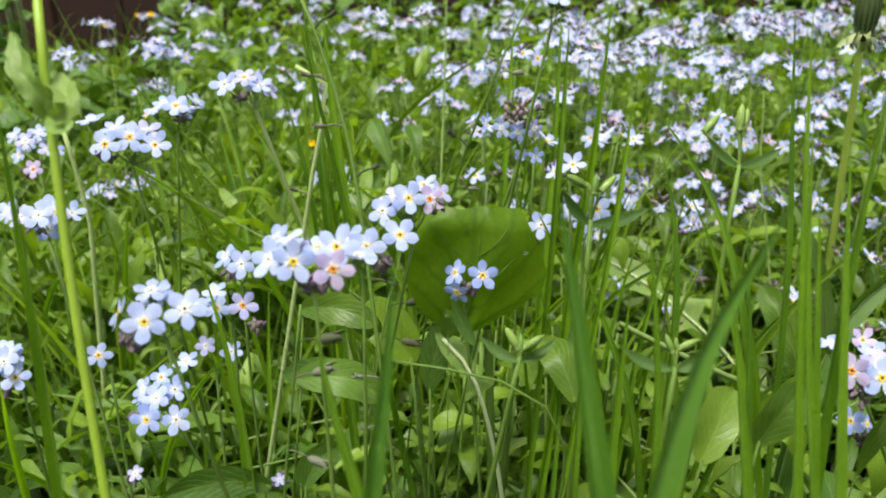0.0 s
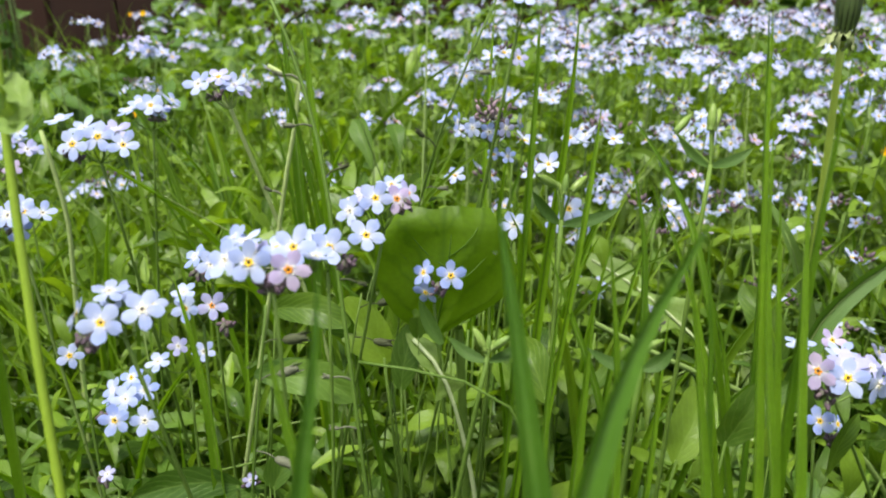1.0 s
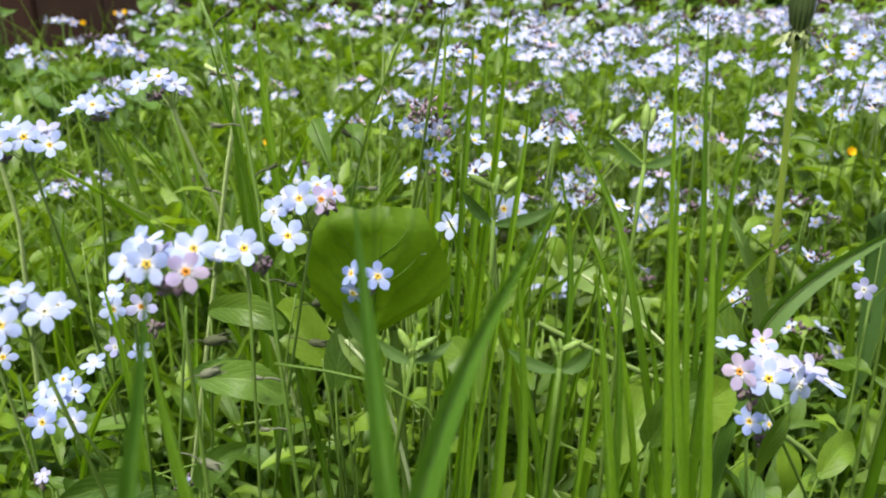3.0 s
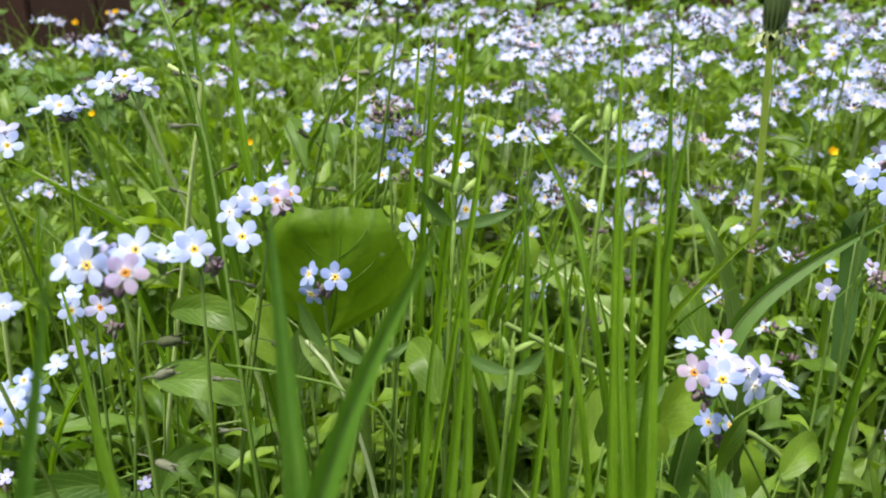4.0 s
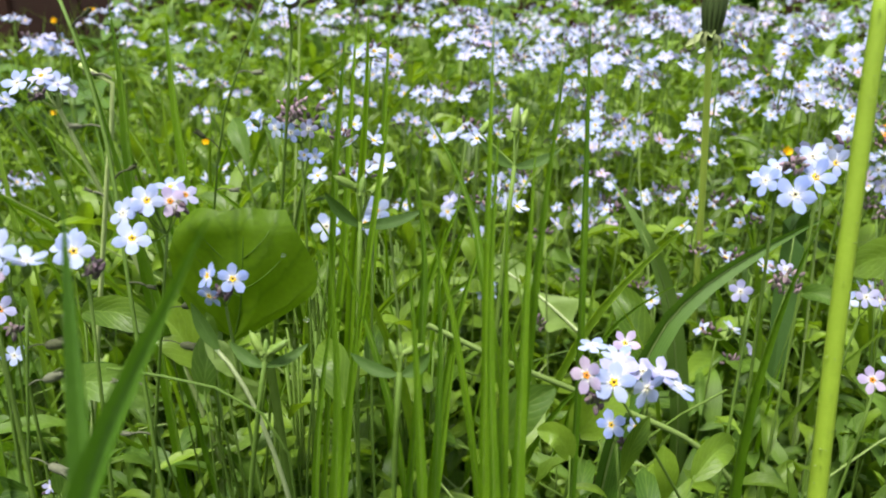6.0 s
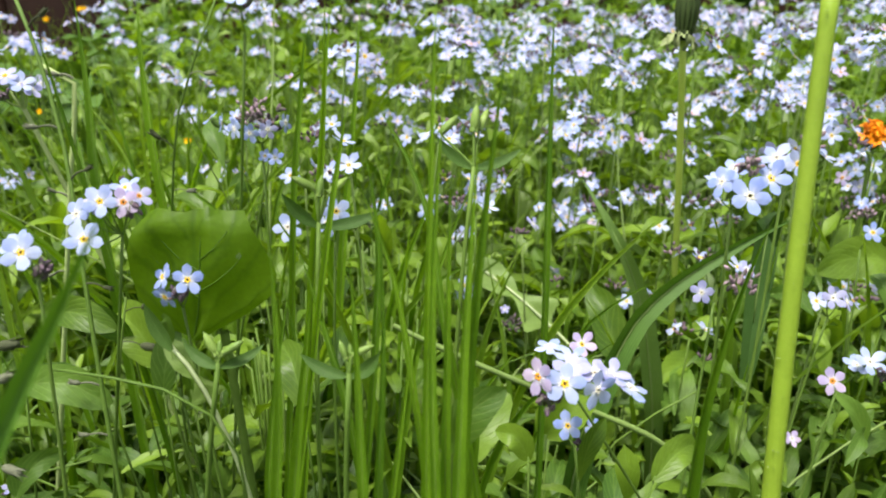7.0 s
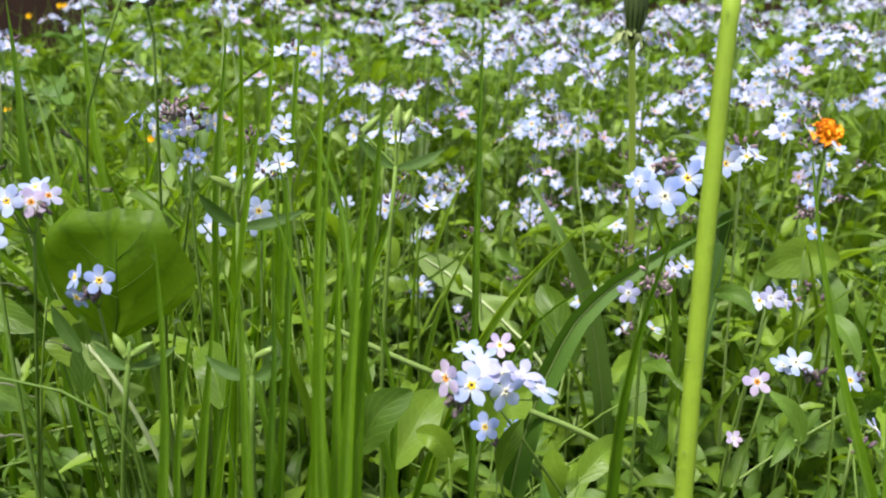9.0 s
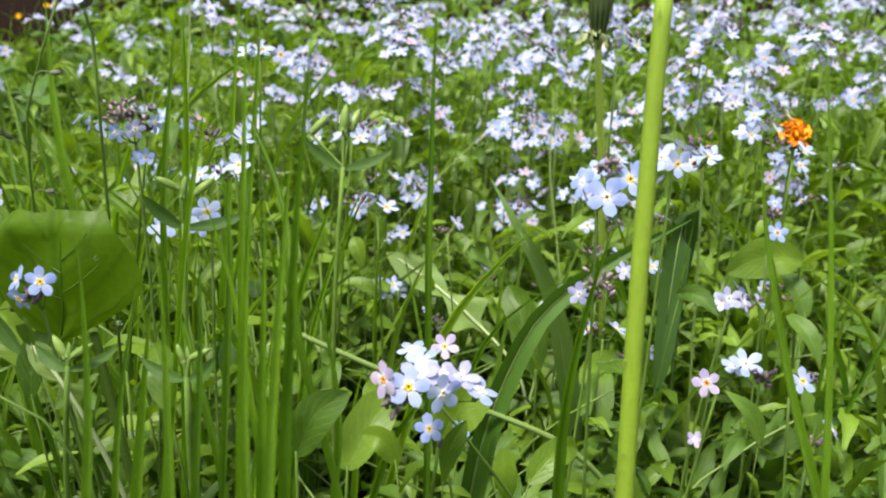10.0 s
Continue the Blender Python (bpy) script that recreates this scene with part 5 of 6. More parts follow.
strap_leaf([(0.2100, 0.2900, 0.0000), (0.2070, 0.2920, 0.1250), (0.2040, 0.2880, 0.1600), (0.1985, 0.2760, 0.1560), (0.1945, 0.2680, 0.1330), (0.1915, 0.2600, 0.1120), (0.1890, 0.2560, 0.0940)], 0.0112, "green plantain leaf hanging over, shade put into its colour", (0, -1, -0.45), 0.2, "hanging", 0, LEAF_RIB_SHADED)
seed_stem([(-0.0020, 0.1475, 0.0000), (-0.0200, 0.1775, 0.1886), (-0.0224, 0.1836, 0.2046), (-0.0265, 0.1896, 0.2207), (-0.0322, 0.1957, 0.2368), (-0.0376, 0.2003, 0.2488)], 0.0016)
bent_stem([(-0.0793, 0.2180, 0.0000), (-0.0425, 0.2180, 0.1785), (-0.0375, 0.2180, 0.2026), (-0.0337, 0.2180, 0.2194), (-0.0349, 0.2180, 0.2260), (-0.0391, 0.2180, 0.2279), (-0.0422, 0.2180, 0.2263)], 0.0022)
bud_stem([(-0.0185, 0.2300, 0.0000), (-0.0060, 0.1960, 0.1500), (0.0037, 0.1815, 0.2039), (0.0087, 0.1757, 0.2202), (0.0139, 0.1762, 0.2331), (0.0202, 0.1767, 0.2466)], 0.0009)
bare_stem([(-0.0037, 0.4072, 0.0000), (-0.0217, 0.4372, 0.1824), (-0.0260, 0.4473, 0.2102), (-0.0310, 0.4575, 0.2381)], 0.0023)
bare_stem([(-0.0068, 0.2851, 0.0000), (0.0000, 0.3151, 0.1917), (0.0010, 0.3249, 0.2188), (0.0014, 0.3331, 0.2413)], 0.0022)
bare_stem([(0.1783, 0.3305, 0.0000), (0.1646, 0.3605, 0.1306), (0.1618, 0.3704, 0.1577), (0.1632, 0.3803, 0.1847)], 0.0020)
podded([(-0.0340, 0.1400, 0.0000), (-0.0380, 0.1480, 0.1338), (-0.0346, 0.1500, 0.1604), (-0.0318, 0.1520, 0.1814)], 0.0011, "seeding_plant", "upright stem with hairy grey pointed seed pods", STEM, [(0.90, 1, 0.45, 1.9, CALYX), (0.97, 1, 0.25, 2.1, CALYX_DARK), (0.80, 1, -0.3, 1.8, CALYX)], 0.0055)
podded([(-0.0253, 0.1750, 0.0000), (-0.0213, 0.1820, 0.1290), (-0.0182, 0.1840, 0.1497), (-0.0144, 0.1860, 0.1694)], 0.0010, "seeding_plant", "slender stem with hairy grey pointed seed pods", STEM, [(0.98, 1, 0.35, 1.8, CALYX_DARK), (0.93, 1, -0.1, 1.9, CALYX_DARK), (0.84, -1, 0.3, 1.6, CALYX)], 0.0060)
tagged(part("bare_stem", Form().add(*tube([(0.0551, 0.2120, 0.1481), (0.0807, 0.2130, 0.1342), (0.1134, 0.2150, 0.1180), (0.1457, 0.2180, 0.1002), (0.1907, 0.2300, 0.0000)], 0.0009, 0.0012, 7, 22)), [STEM_PALE]), "straight pale green stem leaning low through the grass", "stem")
tagged(part("bare_stem", Form().add(*tube([(-0.1475, 0.2700, 0.0000), (-0.1358, 0.2700, 0.1450), (-0.1345, 0.2700, 0.1611), (-0.1359, 0.2700, 0.1789), (-0.1385, 0.2700, 0.1976)], 0.0013, 0.0008, 7, 22)), [STEM_GREY]), "pale withered stem curving up between flowers", "stem")
arched_stem([(0.0173, 0.1360, 0.1686), (0.0112, 0.1369, 0.1711), (-0.0003, 0.1378, 0.1733), (-0.0100, 0.1382, 0.1747)], 0.0008)

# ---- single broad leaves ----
broad_leaf([(0.0706, 0.1424, 0.1513), (0.0767, 0.1414, 0.1631), (0.0828, 0.1427, 0.1669)], 0.0092, "soft oval pale green leaf by the grass tuft", "oval", LEAF_DULL, (0, -1, 0.5))
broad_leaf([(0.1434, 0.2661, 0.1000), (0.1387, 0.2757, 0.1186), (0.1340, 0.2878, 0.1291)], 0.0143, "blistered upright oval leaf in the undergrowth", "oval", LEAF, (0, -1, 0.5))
broad_leaf([(-0.0191, 0.1765, 0.1435), (-0.0320, 0.1787, 0.1489), (-0.0448, 0.1832, 0.1462)], 0.0092, "broad pale green leaf with worn edges", "oval", LEAF_DULL, (0, -1, 0.5))
broad_leaf([(-0.0182, 0.1943, 0.1516), (-0.0255, 0.1901, 0.1617), (-0.0328, 0.1882, 0.1638)], 0.0076, "oval pale green leaf under the flowers", "oval", LEAF_DULL, (0, -1, 0.5))
broad_leaf([(-0.0438, 0.1579, 0.1283), (-0.0566, 0.1540, 0.1322), (-0.0694, 0.1525, 0.1282)], 0.0085, "broad veined leaf low in the undergrowth", "oval", LEAF_DULL, (0, -1, 0.5))
broad_leaf([(-0.0348, 0.1545, 0.1298), (-0.0297, 0.1573, 0.1376), (-0.0247, 0.1625, 0.1374)], 0.0057, "upright fresh green leaf in the undergrowth", "oval", LEAF_DULL, (0, -1, 0.5))
broad_leaf([(-0.0361, 0.1557, 0.1298), (-0.0318, 0.1583, 0.1369), (-0.0275, 0.1632, 0.1360)], 0.0057, "upright fresh green leaf catching light", "oval", LEAF_DULL, (0, -1, 0.5))
broad_leaf([(0.1034, 0.1563, 0.1328), (0.1064, 0.1556, 0.1455), (0.1094, 0.1573, 0.1502)], 0.0053, "narrow leaf below the blue flowers", "spoon", LEAF, (0, -1, 0.5))
broad_leaf([(0.0920, 0.1624, 0.1343), (0.0877, 0.1625, 0.1417), (0.0834, 0.1651, 0.1410)], 0.0065, "oval leaf lying low in the grass", "oval", LEAF, (0, -1, 0.5))
broad_leaf([(0.1220, 0.1745, 0.1110), (0.1208, 0.1740, 0.1239), (0.1197, 0.1759, 0.1289)], 0.0069, "upright spoon-shaped leaf with dew", "spoon", LEAF, (0, -1, 0.5))
broad_leaf([(0.1264, 0.1684, 0.1234), (0.1342, 0.1729, 0.1287), (0.1419, 0.1798, 0.1260)], 0.0086, "folded oval leaf low in the grass", "oval", LEAF, (0, -1, 0.5))
broad_leaf([(0.1599, 0.1903, 0.0978), (0.1590, 0.1912, 0.1075), (0.1581, 0.1946, 0.1092)], 0.0052, "upright narrow leaf in the undergrowth", "spoon", LEAF, (0, -1, 0.5))
broad_leaf([(0.2257, 0.2371, 0.1389), (0.2285, 0.2283, 0.1371), (0.2313, 0.2219, 0.1273)], 0.0070, "pointed light green leaf hanging over", "lance", LEAF_DULL, (0, -1, 0.5))
broad_leaf([(0.1906, 0.2497, 0.1420), (0.1959, 0.2425, 0.1444), (0.2011, 0.2376, 0.1388)], 0.0068, "pointed light green leaf beside the stalk", "lance", LEAF_DULL, (0, -1, 0.5))
broad_leaf([(0.1895, 0.1808, 0.1292), (0.1840, 0.1739, 0.1318), (0.1784, 0.1694, 0.1264)], 0.0047, "pale leaf bending down in the grass", "lance", LEAF_DULL, (0, -1, 0.5))
broad_leaf([(0.2102, 0.1827, 0.1353), (0.2107, 0.1780, 0.1442), (0.2111, 0.1757, 0.1451)], 0.0053, "pale pointed leaf in the grass", "lance", LEAF_DULL, (0, -1, 0.5))
broad_leaf([(0.2408, 0.2624, 0.1502), (0.2269, 0.2607, 0.1521), (0.2131, 0.2614, 0.1461)], 0.0149, "broad smooth leaf behind the stalk", "oval", LEAF, (0, -1, 0.5))
broad_leaf([(0.0344, 0.1681, 0.1469), (0.0303, 0.1742, 0.1560), (0.0263, 0.1827, 0.1570)], 0.0089, "soft green leaf in the shade", "oval", LEAF, (0, -1, 0.5))
broad_leaf([(-0.0377, 0.1712, 0.1520), (-0.0262, 0.1689, 0.1533), (-0.0146, 0.1689, 0.1467)], 0.0101, "broad pale leaf among grass", "oval", LEAF_DULL, (0, -1, 0.5))
broad_leaf([(-0.0401, 0.1909, 0.1617), (-0.0289, 0.1865, 0.1647), (-0.0177, 0.1844, 0.1597)], 0.0092, "soft oval leaf among grass", "oval", LEAF, (0, -1, 0.5))
broad_leaf([(-0.0056, 0.2939, 0.1676), (-0.0085, 0.2923, 0.1705), (-0.0113, 0.2932, 0.1655)], 0.0046, "small light green leaf in the grass", "oval", LEAF_DULL, (0, -1, 0.5))
broad_leaf([(-0.0088, 0.1909, 0.1460), (-0.0164, 0.1947, 0.1562), (-0.0240, 0.2008, 0.1584)], 0.0132, "broad soft leaf under the blooms", "oval", LEAF, (0, -1, 0.5))
broad_leaf([(-0.0036, 0.1750, 0.1461), (-0.0014, 0.1769, 0.1586), (0.0009, 0.1812, 0.1632)], 0.0076, "pale lobed leaf standing up", "oval", LEAF_DULL, (0, -1, 0.5))
broad_leaf([(0.0013, 0.1718, 0.1631), (0.0007, 0.1707, 0.1702), (0.0001, 0.1720, 0.1694)], 0.0043, "small pale leaf edge catching light", "oval", LEAF_DULL, (0, -1, 0.5))
broad_leaf([(0.1031, 0.2050, 0.1116), (0.1113, 0.2063, 0.1225), (0.1195, 0.2100, 0.1253)], 0.0164, "broad leaf behind the grass blades", "oval", LEAF, (0, -1, 0.5))
broad_leaf([(0.0761, 0.1851, 0.1153), (0.0831, 0.1920, 0.1269), (0.0901, 0.2013, 0.1305)], 0.0128, "broad soft leaf behind the grass", "oval", LEAF, (0, -1, 0.5))
broad_leaf([(0.2417, 0.2544, 0.1305), (0.2392, 0.2608, 0.1406), (0.2368, 0.2696, 0.1426)], 0.0087, "light green pointed leaf in the undergrowth", "lance", LEAF_DULL, (0, -1, 0.5))
broad_leaf([(0.2065, 0.2047, 0.1101), (0.2010, 0.2065, 0.1218), (0.1956, 0.2106, 0.1254)], 0.0062, "light green pointed leaf in the undergrowth", "lance", LEAF_DULL, (0, -1, 0.5))
broad_leaf([(0.1242, 0.3910, 0.1524), (0.1175, 0.3964, 0.1596), (0.1108, 0.4041, 0.1587)], 0.0061, "small curled leaf behind the flowers", "oval", LEAF, (0, -1, 0.5))
broad_leaf([(-0.0235, 0.3222, 0.1703), (-0.0284, 0.3298, 0.1840), (-0.0333, 0.3399, 0.1897)], 0.0092, "upright spoon-shaped leaf between flower stems", "spoon", LEAF_DULL, (0, -1, 0.5))
broad_leaf([(-0.0110, 0.3239, 0.1750), (-0.0131, 0.3302, 0.1852), (-0.0152, 0.3390, 0.1873)], 0.0076, "upright spoon-shaped leaf between flower stems", "spoon", LEAF_DULL, (0, -1, 0.5))
broad_leaf([(0.0733, 0.2827, 0.1376), (0.0716, 0.2840, 0.1480), (0.0699, 0.2876, 0.1504)], 0.0068, "upright soft leaf between flower stems", "spoon", LEAF, (0, -1, 0.5))
lobed_leaf((0.1398, 0.3209, 0.0749), (0.0789, 0.3635, 0.1149), 0.0270)
lobed_leaf((0.0115, 0.1724, 0.1390), (-0.0021, 0.1757, 0.1626), 0.0106)

# ---- chickweed ----
chickweed([(0.0368, 0.1855, 0.0000), (0.0369, 0.1789, 0.1593), (0.0383, 0.1841, 0.1910)], [((0.0372, 0.1871, 0.1992), (0.0313, 0.1862, 0.2027)), ((0.0386, 0.1844, 0.1977), (0.0395, 0.1864, 0.2032)), ((0.0408, 0.1866, 0.1978), (0.0456, 0.1900, 0.2015)), ((0.0390, 0.1892, 0.1963), (0.0381, 0.1904, 0.1996))], [((0.0378, 0.1838, 0.1901), (0.0300, 0.1809, 0.1997), 0.0038), ((0.0384, 0.1837, 0.1899), (0.0548, 0.1890, 0.1928), 0.0038)])
chickweed([(0.0751, 0.2025, 0.0000), (0.0754, 0.1881, 0.1752), (0.0781, 0.1921, 0.2037)], [((0.0781, 0.1951, 0.2121), (0.0790, 0.1978, 0.2194)), ((0.0694, 0.1970, 0.2113), (0.0743, 0.1997, 0.2158)), ((0.0796, 0.1972, 0.2120), (0.0822, 0.2013, 0.2173))], [((0.0776, 0.1919, 0.2032), (0.0684, 0.1917, 0.2116), 0.0033), ((0.0781, 0.1919, 0.2032), (0.0909, 0.1966, 0.2073), 0.0033)])
chickweed([(-0.0040, 0.1882, 0.0000), (0.0145, 0.1547, 0.1472), (0.0180, 0.1553, 0.1666)], [((0.0177, 0.1559, 0.1681), (0.0144, 0.1579, 0.1735)), ((0.0183, 0.1558, 0.1678), (0.0183, 0.1572, 0.1718)), ((0.0187, 0.1560, 0.1683), (0.0240, 0.1571, 0.1715)), ((0.0173, 0.1556, 0.1674), (0.0203, 0.1595, 0.1692))], [((0.0074, 0.1563, 0.1693), (0.0021, 0.1573, 0.1807), 0.0037), ((0.0177, 0.1550, 0.1656), (0.0089, 0.1597, 0.1698), 0.0032), ((0.0183, 0.1550, 0.1656), (0.0274, 0.1613, 0.1683), 0.0029)])
chickweed([(0.0532, 0.1691, 0.0000), (0.0484, 0.1400, 0.1511), (0.0497, 0.1411, 0.1718)], [((0.0491, 0.1421, 0.1746), (0.0476, 0.1436, 0.1786)), ((0.0501, 0.1423, 0.1749), (0.0498, 0.1434, 0.1780)), ((0.0503, 0.1424, 0.1754), (0.0551, 0.1432, 0.1774))], [((0.0491, 0.1409, 0.1712), (0.0389, 0.1452, 0.1743), 0.0031), ((0.0503, 0.1409, 0.1712), (0.0562, 0.1408, 0.1767), 0.0036)])

# ---- other flowers ----
orange_flower((0.2567, 0.3156, 0.1870), 0.0072)
buttercup((-0.5274, 1.2188, 0.1777), 0.0085)
buttercup((-0.4908, 1.2556, 0.1913), 0.0065)
buttercup((-0.2215, 0.5587, 0.1522), 0.0042)
buttercup((-0.0794, 0.4501, 0.1539), 0.0040)
buttercup((-0.3557, 0.9546, 0.2061), 0.0060)
buttercup((-0.3994, 1.0652, 0.2017), 0.0060)
buttercup((0.2564, 0.4137, 0.1560), 0.0050)
seed_spike((0.1141, 0.3900, 0.1448), 0.016)
seed_spike((0.1004, 0.3886, 0.1404), 0.014)
# dew
dew_drop((0.0264, 0.1655, 0.1724), 0.0008)
dew_drop((-0.0433, 0.1580, 0.1524), 0.0007)
dew_drop((0.0205, 0.1720, 0.1864), 0.0006)
dew_drop((0.0512, 0.1800, 0.1747), 0.0006)
dew_drop((-0.0396, 0.1600, 0.1613), 0.0005)
big_leaf((0.0080, 0.1778, 0.1803))

# ---- the meadow behind ----
KINDS = []
kr = random.Random(77)
for k in range(12):
    n = (5, 7, 9, 6, 8, 3, 10, 6, 8, 4, 2, 1)[k]
    p = forget_me_not("forget-me-not with a loose head of small pale blue flowers", (0, 0, 0.24), cyme(kr, n, 0.0080 + 0.00095 * n, 8, pinks=0.07, lilac=0.24, deep=0.06, grow=1.14), foot=(0.01 * (k % 3 - 1), 0.012, 0), buds=((0.005, -0.003, 0.0005), (-0.006, -0.002, 0.001), (0.001, -0.006, -0.002))[k % 3] + (6 + k % 4, 0.0045), leaves=4, seed=200 + k, detailed=False, stem=(STEM, STEM, STEM_PALE)[k % 3], thick=0.00042)
    KINDS.append(p)
placed = [False] * 12
HEADS = []


def stand(k, x, y, z, turn, size=1.0):
    """A meadow plant of kind k, with its head at (x, y, z)."""
    HEADS.append((x, y, z))
    ob = KINDS[k]
    head = Vector((0, 0, 0.24)) - Vector((0.01 * (k % 3 - 1), 0.012, 0))
    r = Matrix.Rotation(radians(turn), 4, "Z") @ Matrix.Diagonal((size, size, size, 1))
    m = Matrix.Translation(Vector((x, y, z)) - (r @ head)) @ r
    if not placed[k]:
        placed[k] = True
        ob.matrix_basis = m
        return ob
    return copy_thing(ob, m)


stand(3, -0.109, 0.496, 0.193, 15, 1.01)
stand(5, -0.091, 0.517, 0.182, 57, 1.02)
stand(9, -0.102, 0.612, 0.162, -52, 1.02)
stand(7, -0.121, 0.586, 0.151, -27, 1.01)
stand(3, -0.128, 0.629, 0.195, 31, 1.00)
stand(8, -0.088, 0.711, 0.209, 0, 0.98)
stand(5, 0.018, 0.351, 0.180, -31, 1.02)
stand(10, 0.032, 0.258, 0.197, -11, 1.04)
stand(0, 0.030, 0.319, 0.223, -40, 1.04)
stand(9, 0.027, 0.448, 0.200, -55, 0.97)
stand(0, 0.029, 0.459, 0.188, 45, 1.06)
stand(7, -0.002, 0.502, 0.175, 16, 1.04)
stand(6, -0.060, 0.437, 0.144, 31, 1.05)
stand(6, -0.230, 0.488, 0.108, -10, 1.04)
stand(9, -0.192, 0.455, 0.127, -4, 1.07)
stand(5, 0.019, 0.287, 0.174, 52, 0.98)
stand(0, 0.045, 0.465, 0.176, -43, 1.00)
stand(4, 0.099, 0.588, 0.218, 26, 0.99)
stand(4, 0.087, 0.452, 0.213, -7, 1.00)
stand(6, 0.079, 0.497, 0.203, 13, 0.98)
stand(9, 0.113, 0.582, 0.179, -8, 1.01)
stand(5, 0.100, 0.532, 0.174, 27, 1.07)
stand(0, 0.060, 0.457, 0.174, 49, 0.96)
stand(10, 0.078, 0.333, 0.178, 25, 1.03)
stand(5, 0.136, 0.463, 0.210, 9, 1.06)
stand(9, 0.199, 0.615, 0.199, -47, 1.03)
stand(3, 0.186, 0.538, 0.221, 21, 1.05)
stand(9, 0.193, 0.506, 0.218, -26, 0.97)
stand(1, 0.223, 0.529, 0.217, 1, 1.06)
stand(7, 0.246, 0.629, 0.223, -49, 0.98)
stand(1, 0.206, 0.486, 0.208, -8, 1.06)
stand(0, 0.171, 0.548, 0.182, -23, 0.99)
stand(6, 0.169, 0.453, 0.195, 51, 0.94)
stand(9, 0.172, 0.418, 0.193, 18, 1.04)
stand(6, 0.206, 0.468, 0.194, 31, 1.01)
stand(8, 0.145, 0.378, 0.188, 52, 1.07)
stand(4, 0.210, 0.418, 0.179, 4, 0.96)
stand(0, 0.144, 0.467, 0.155, -21, 0.92)
stand(1, 0.166, 0.461, 0.151, 16, 1.01)
stand(3, 0.198, 0.401, 0.163, -8, 0.97)
stand(4, 0.156, 0.437, 0.140, -41, 1.03)
stand(5, 0.191, 0.376, 0.137, -20, 0.98)
stand(5, 0.183, 0.344, 0.134, 54, 1.06)
stand(10, 0.192, 0.324, 0.145, -2, 1.06)
stand(10, 0.146, 0.333, 0.139, 22, 1.06)
stand(8, 0.153, 0.416, 0.122, -47, 1.02)
stand(11, 0.108, 0.326, 0.143, -26, 0.99)
stand(3, 0.071, 0.373, 0.138, 59, 0.97)
stand(10, 0.080, 0.348, 0.150, 6, 0.97)
stand(5, 0.085, 0.395, 0.111, -59, 1.05)
stand(9, 0.226, 0.379, 0.183, -20, 0.92)
stand(9, 0.273, 0.458, 0.219, 15, 1.02)
stand(0, 0.241, 0.380, 0.216, 21, 1.02)
stand(7, 0.257, 0.437, 0.196, -15, 1.03)
stand(5, 0.287, 0.442, 0.193, 17, 1.03)
stand(7, 0.269, 0.431, 0.185, -58, 1.01)
stand(0, -0.157, 0.643, 0.159, -13, 0.96)
stand(7, -0.046, 0.522, 0.227, -22, 1.01)
stand(5, -0.012, 0.514, 0.227, -38, 0.98)
stand(5, -0.019, 0.772, 0.213, 37, 0.98)
stand(9, 0.039, 0.568, 0.209, -27, 0.97)
stand(6, 0.010, 0.613, 0.172, -47, 1.04)
stand(0, 0.054, 0.396, 0.186, 12, 1.03)
stand(2, -0.000, 0.518, 0.170, -21, 1.00)
stand(4, -0.032, 0.528, 0.184, -30, 0.97)
stand(6, 0.147, 0.515, 0.205, 23, 1.03)
stand(1, 0.172, 0.478, 0.193, 16, 0.97)
stand(9, 0.182, 0.330, 0.220, 26, 1.05)
stand(7, 0.244, 0.398, 0.215, 43, 1.06)
stand(2, 0.249, 0.382, 0.192, -50, 0.97)
stand(3, 0.273, 0.386, 0.212, 53, 1.01)
stand(4, 0.325, 0.446, 0.223, -32, 1.05)
stand(0, 0.308, 0.413, 0.205, 7, 1.07)
stand(5, 0.386, 0.532, 0.208, 43, 1.05)
stand(9, 0.343, 0.464, 0.173, -37, 1.06)
stand(9, 0.254, 0.338, 0.189, 43, 1.05)
stand(0, 0.244, 0.324, 0.180, 43, 1.02)
stand(10, 0.249, 0.300, 0.175, -44, 0.99)
stand(8, 0.350, 0.537, 0.224, 41, 1.06)
stand(7, 0.145, 0.449, 0.158, -16, 1.02)
stand(4, 0.165, 0.445, 0.162, -7, 1.01)
stand(0, 0.173, 0.215, 0.195, 57, 0.99)
stand(5, 0.199, 0.266, 0.185, -60, 1.00)
stand(9, 0.146, 0.390, 0.131, 5, 0.99)
stand(3, 0.094, 0.379, 0.144, -56, 1.04)
stand(11, 0.125, 0.350, 0.111, 35, 1.00)
stand(10, 0.169, 0.263, 0.112, 9, 0.97)
stand(5, 0.210, 0.246, 0.139, 50, 0.93)
stand(11, 0.218, 0.197, 0.122, -24, 0.94)
stand(5, 0.040, 0.235, 0.190, -55, 0.93)
stand(8, -0.025, 0.377, 0.187, 58, 0.95)
stand(6, -0.221, 0.714, 0.214, 13, 0.93)
stand(7, -0.283, 0.779, 0.204, 35, 0.94)
stand(10, 0.082, 0.249, 0.167, -22, 0.96)
stand(5, 0.082, 0.356, 0.096, 7, 1.01)
stand(0, 0.081, 0.367, 0.170, 56, 1.02)
stand(5, 0.040, 0.398, 0.127, -44, 0.96)
stand(8, 0.174, 0.426, 0.170, 1, 1.05)
stand(5, 0.080, 0.336, 0.105, -15, 0.96)
stand(0, 0.070, 0.294, 0.184, 8, 1.06)

fr = random.Random(9)


def fence_sightline(x, y):
    """The wedge kept open to fit the camera's view, through which the fence is seen."""
    return y > 0.75 and -0.51 < x / y < -0.39


